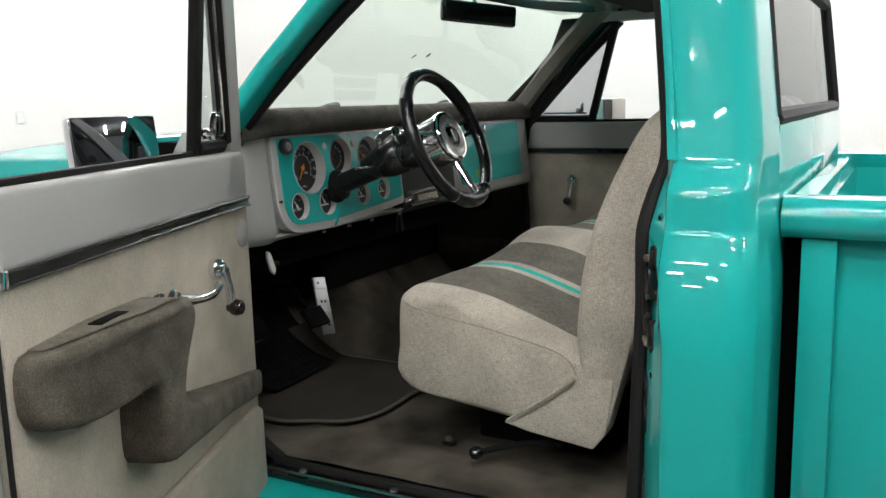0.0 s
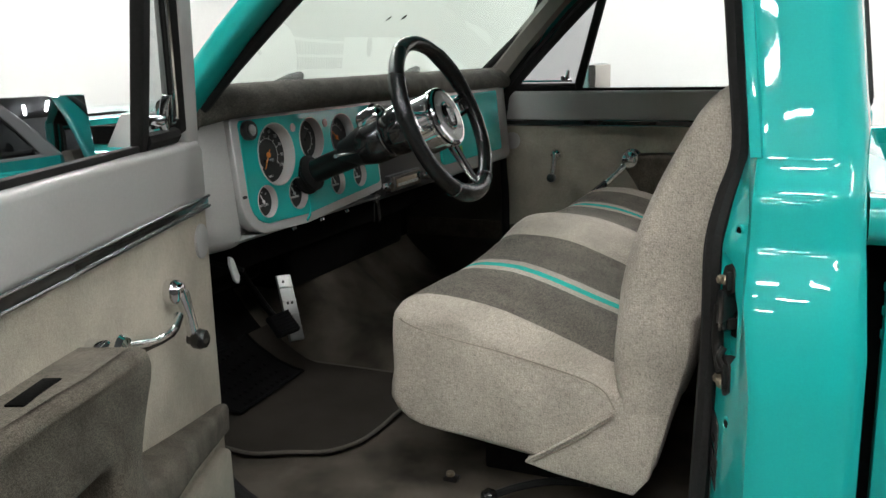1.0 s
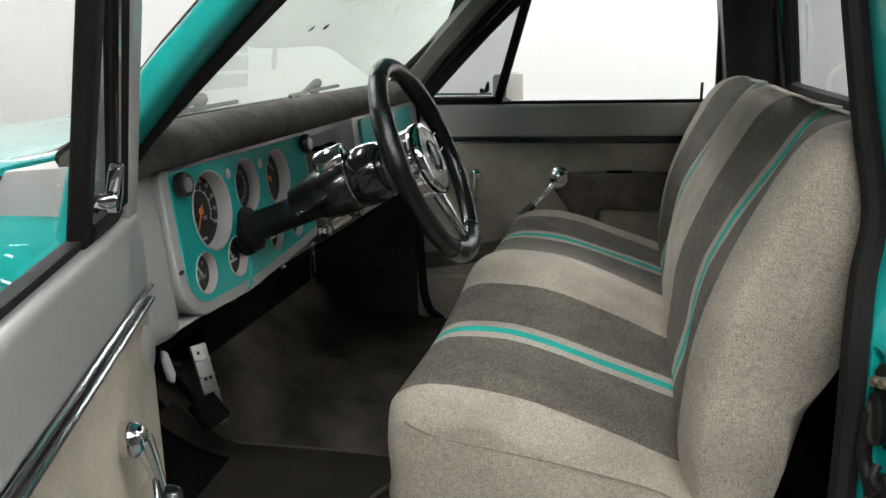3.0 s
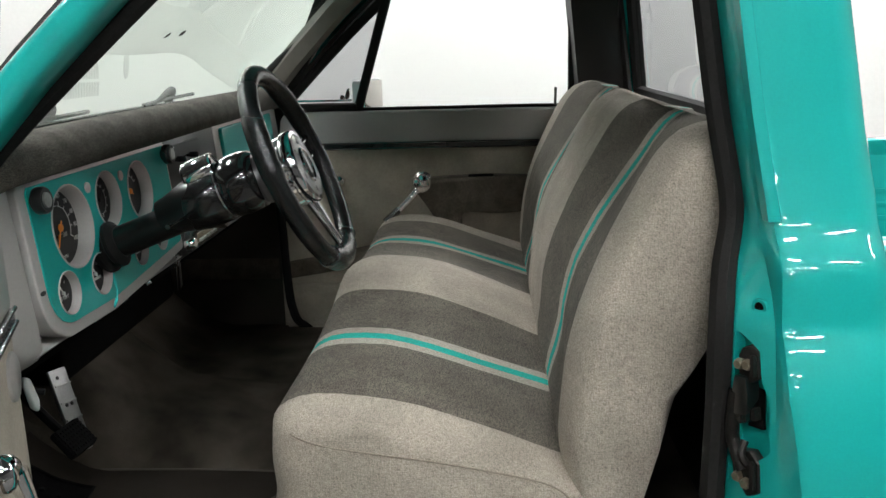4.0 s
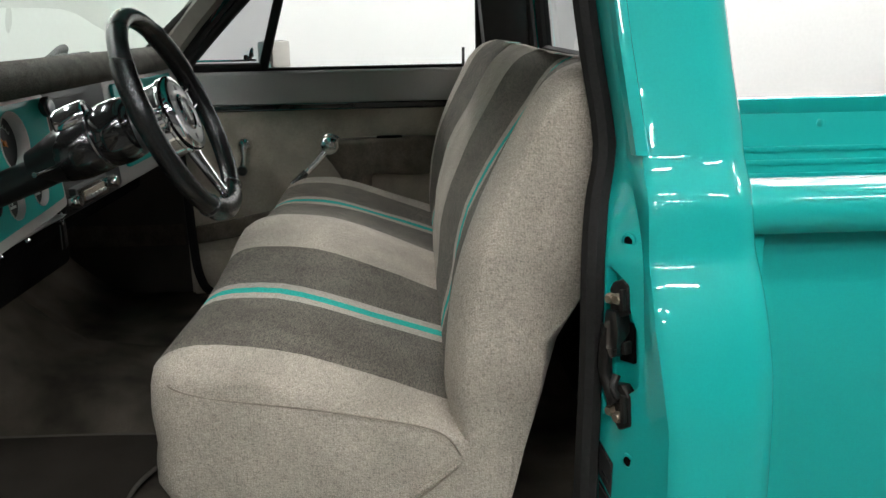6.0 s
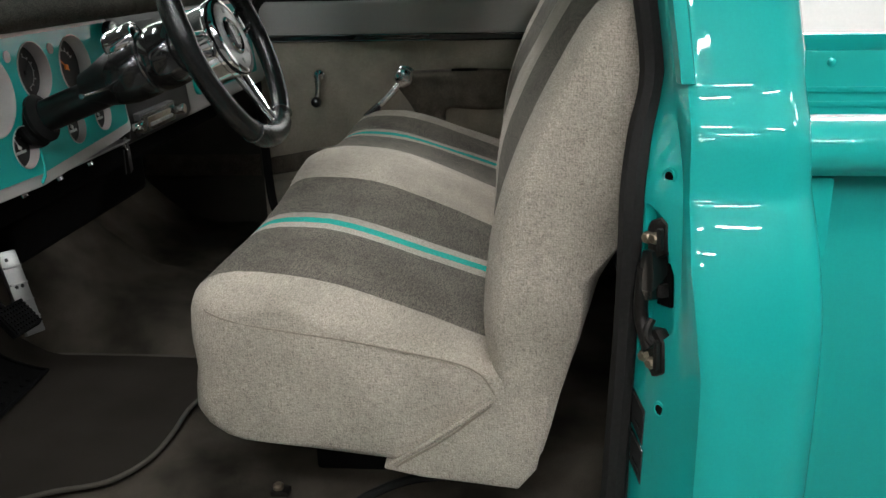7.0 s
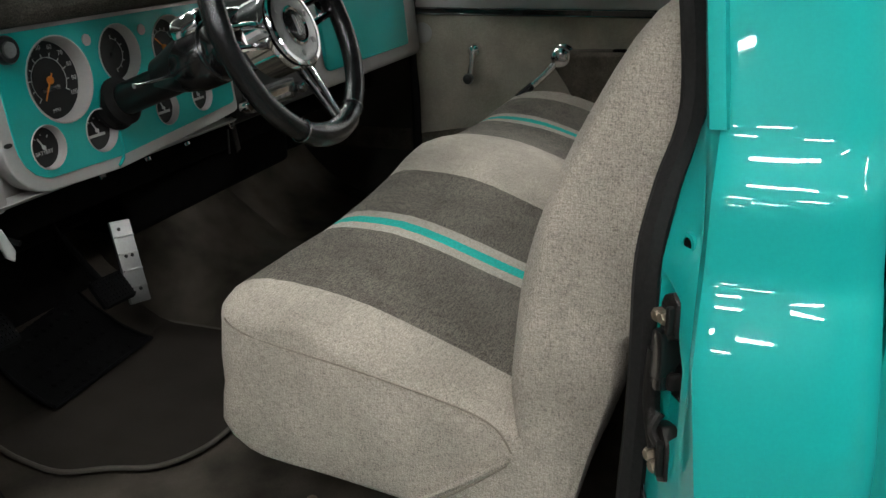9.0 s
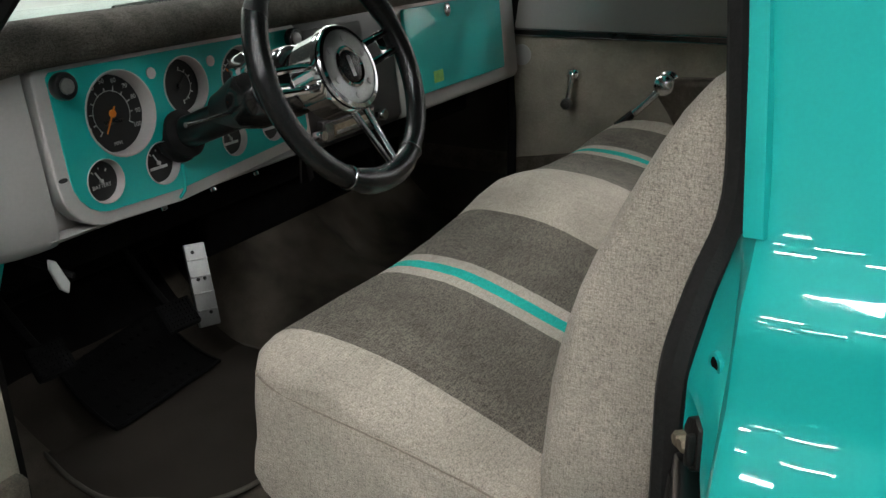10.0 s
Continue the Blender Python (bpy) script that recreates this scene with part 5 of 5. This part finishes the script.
JN = Vector((-0.62, 0.78, 0))
hw = group_part("striker", truck, "greasy black steel door striker with dull bolts")
part("striker_opening", prism([(0.40, 1.078), (0.75, 1.075), (0.75, 1.128), (0.42, 1.126)], -0.016, -0.010, jamb, bevel=0.002), UNDER, hw)
part("upper_plate", prism([(0.33, 1.144), (0.60, 1.133), (0.82, 1.136), (0.84, 1.166), (0.76, 1.176), (0.52, 1.182), (0.36, 1.176)], -0.012, 0.004, jamb, bevel=0.004), STEEL, hw)
part("upper_flange", prism([(0.36, 1.147), (0.46, 1.147), (0.48, 1.172), (0.38, 1.172)], 0.004, 0.011, jamb, bevel=0.002), STEEL, hw)
part("lower_plate", prism([(0.28, 1.006), (0.53, 0.993), (0.84, 1.014), (0.86, 1.026), (0.78, 1.047), (0.50, 1.053), (0.31, 1.042)], -0.012, 0.004, jamb, bevel=0.004), STEEL, hw)
part("lower_flange", prism([(0.31, 1.010), (0.40, 1.008), (0.42, 1.044), (0.33, 1.042)], 0.004, 0.010, jamb, bevel=0.002), STEEL, hw)
part("latch_block", prism([(0.52, 1.088), (0.70, 1.082), (0.86, 1.094), (0.90, 1.12), (0.86, 1.142), (0.58, 1.144), (0.50, 1.122)], -0.014, 0.010, jamb, bevel=0.005), BLACK, hw)
part("latch_tongue", prism([(0.44, 1.090), (0.62, 1.090), (0.62, 1.104), (0.46, 1.106)], -0.012, 0.002, jamb, bevel=0.003), STEEL, hw)
part("latch_bar", tube(spline([jamb(0.86, 1.12, 0.003), jamb(0.89, 1.09, 0.004), jamb(0.88, 1.062, 0.004), jamb(0.76, 1.043, 0.004), jamb(0.60, 1.026, 0.004)], 5), 0.0085, 10), STEEL, hw)
part("latch_spring", tube(spline([jamb(0.62, 1.062, 0.002), jamb(0.58, 1.048, 0.010), jamb(0.50, 1.036, 0.006)], 4), 0.005, 8), STEEL, hw)
for f, z in ((0.75, 1.157), (0.56, 1.159), (0.68, 1.016), (0.50, 1.013)):
    part("bolt", turned([(0.0068, 0), (0.0068, 0.007), (0.0052, 0.009), (0.0, 0.009)], jamb(f, z, 0.004), JN, 6), BRASSY, hw)
for f, z in ((0.37, 1.2255), (0.36, 0.960)):
    part("hole_plug", turned([(0.0062, -0.002), (0.0062, 0.0012), (0.004, 0.0014)], jamb(f, z, -0.0002), JN, 16), UNDER, truck, "black jamb hole")
    part("hole_rim", turned([(0.0105, -0.002), (0.0098, 0.0016), (0.0068, 0.002), (0.0062, 0.0008)], jamb(f, z, -0.0002), JN, 20), TEAL, truck)
for z in (0.0, -0.053):
    part("maker_plate", prism([(0.73, 0.897 + z), (0.70, 0.944 + z), (1.04, 0.963 + z), (1.04, 0.917 + z)], 0.0003, 0.0018, jamb, bevel=0.0005), TRIM, hw, "dark maker plate with faded lines")
    part("plate_face", prism([(0.75, 0.901 + z), (0.725, 0.941 + z), (1.02, 0.958 + z), (1.02, 0.920 + z)], 0.0018, 0.0026, jamb), DIAL, hw)
    for k, w in ((0, 0.12), (1, 0.16)):
        part("faded_line", prism([(0.78, 0.908 + z + 0.009 * k), (0.78 + w, 0.915 + z + 0.009 * k), (0.78 + w, 0.918 + z + 0.009 * k), (0.78, 0.911 + z + 0.009 * k)], 0.0026, 0.0030, jamb), TRIM, hw)

# ---- floor mats ----
mat_ob = thing("floor_mat", "dark grey carpet floor mat with bound edge", "floor mat", at=(-0.55, 1.0, 0.64))
outline = spline([(-0.712, 1.205, 0), (-0.735, 1.13, 0), (-0.75, 1.07, 0), (-0.757, 0.98, 0), (-0.722, 0.91, 0), (-0.69, 0.835, 0), (-0.62, 0.793, 0), (-0.53, 0.785, 0), (-0.44, 0.787, 0), (-0.36, 0.765, 0), (-0.29, 0.72, 0), (-0.24, 0.72, 0), (-0.22, 0.9, 0), (-0.22, 1.205, 0)], 4)
part("carpet_pad", prism([(p.x, p.y) for p in outline] , 0.643, 0.652, XYZ), MAT_CARPET, mat_ob)
part("mat_toe", loft([[Vector((x, y, floor_z(x, y) + 0.007)) for x in np.linspace(-0.712, -0.22, 20)] for y in np.linspace(1.13, 1.31, 13)], closed=False), MAT_CARPET, mat_ob)
part("edge_binding", tube([(p.x, p.y, 0.650) for p in outline], 0.0045, 8), EDGING, mat_ob)
rub = thing("rubber_heel_pad", "black ribbed rubber heel pad on the mat", "rubber pad", at=(-0.5, 1.1, 0.652))
own = bmesh.new()
A_, B_, C_, D_ = Vector((-0.615, 1.118, 0)), Vector((-0.322, 1.132, 0)), Vector((-0.335, 1.30, 0)), Vector((-0.60, 1.275, 0))
grid = []
for v in np.linspace(0, 1, 11):
    a, b = A_.lerp(D_, v), B_.lerp(C_, v)
    row = [a.lerp(b, u) for u in np.linspace(0, 1, 13)]
    grid.append([Vector((p.x, p.y, floor_z(p.x, p.y) + 0.027)) for p in row])
loft(grid, bm=own, closed=False)
for i in range(1, 10):
    for j in range(1, 7):
        p = grid[min(10, j * 2 - 1)][i + 1]
        turned([(0.006, -0.001), (0.005, 0.003), (0.0, 0.0035)], p, (0, -0.3, 1), 8, own)
part("pad", own, HEEL, rub)
rim_ = grid[0] + [row[-1] for row in grid[1:]] + grid[-1][-2::-1] + [row[0] for row in grid[-2:0:-1]]
part("pad_rim", tube([p + Vector((0, 0, 0.001)) for p in rim_], 0.004, 6, closed=True), HEEL, rub)

# ---- wall outlet ----
out = thing("wall_switch", "white wall switch plate on the white wall", "wall switch", at=(3.38, RY1, 1.36))
part("plate", box((3.335, RY1 - 0.012, 1.315), (3.425, RY1, 1.435), 0.004), WHITE_PLASTIC, out)
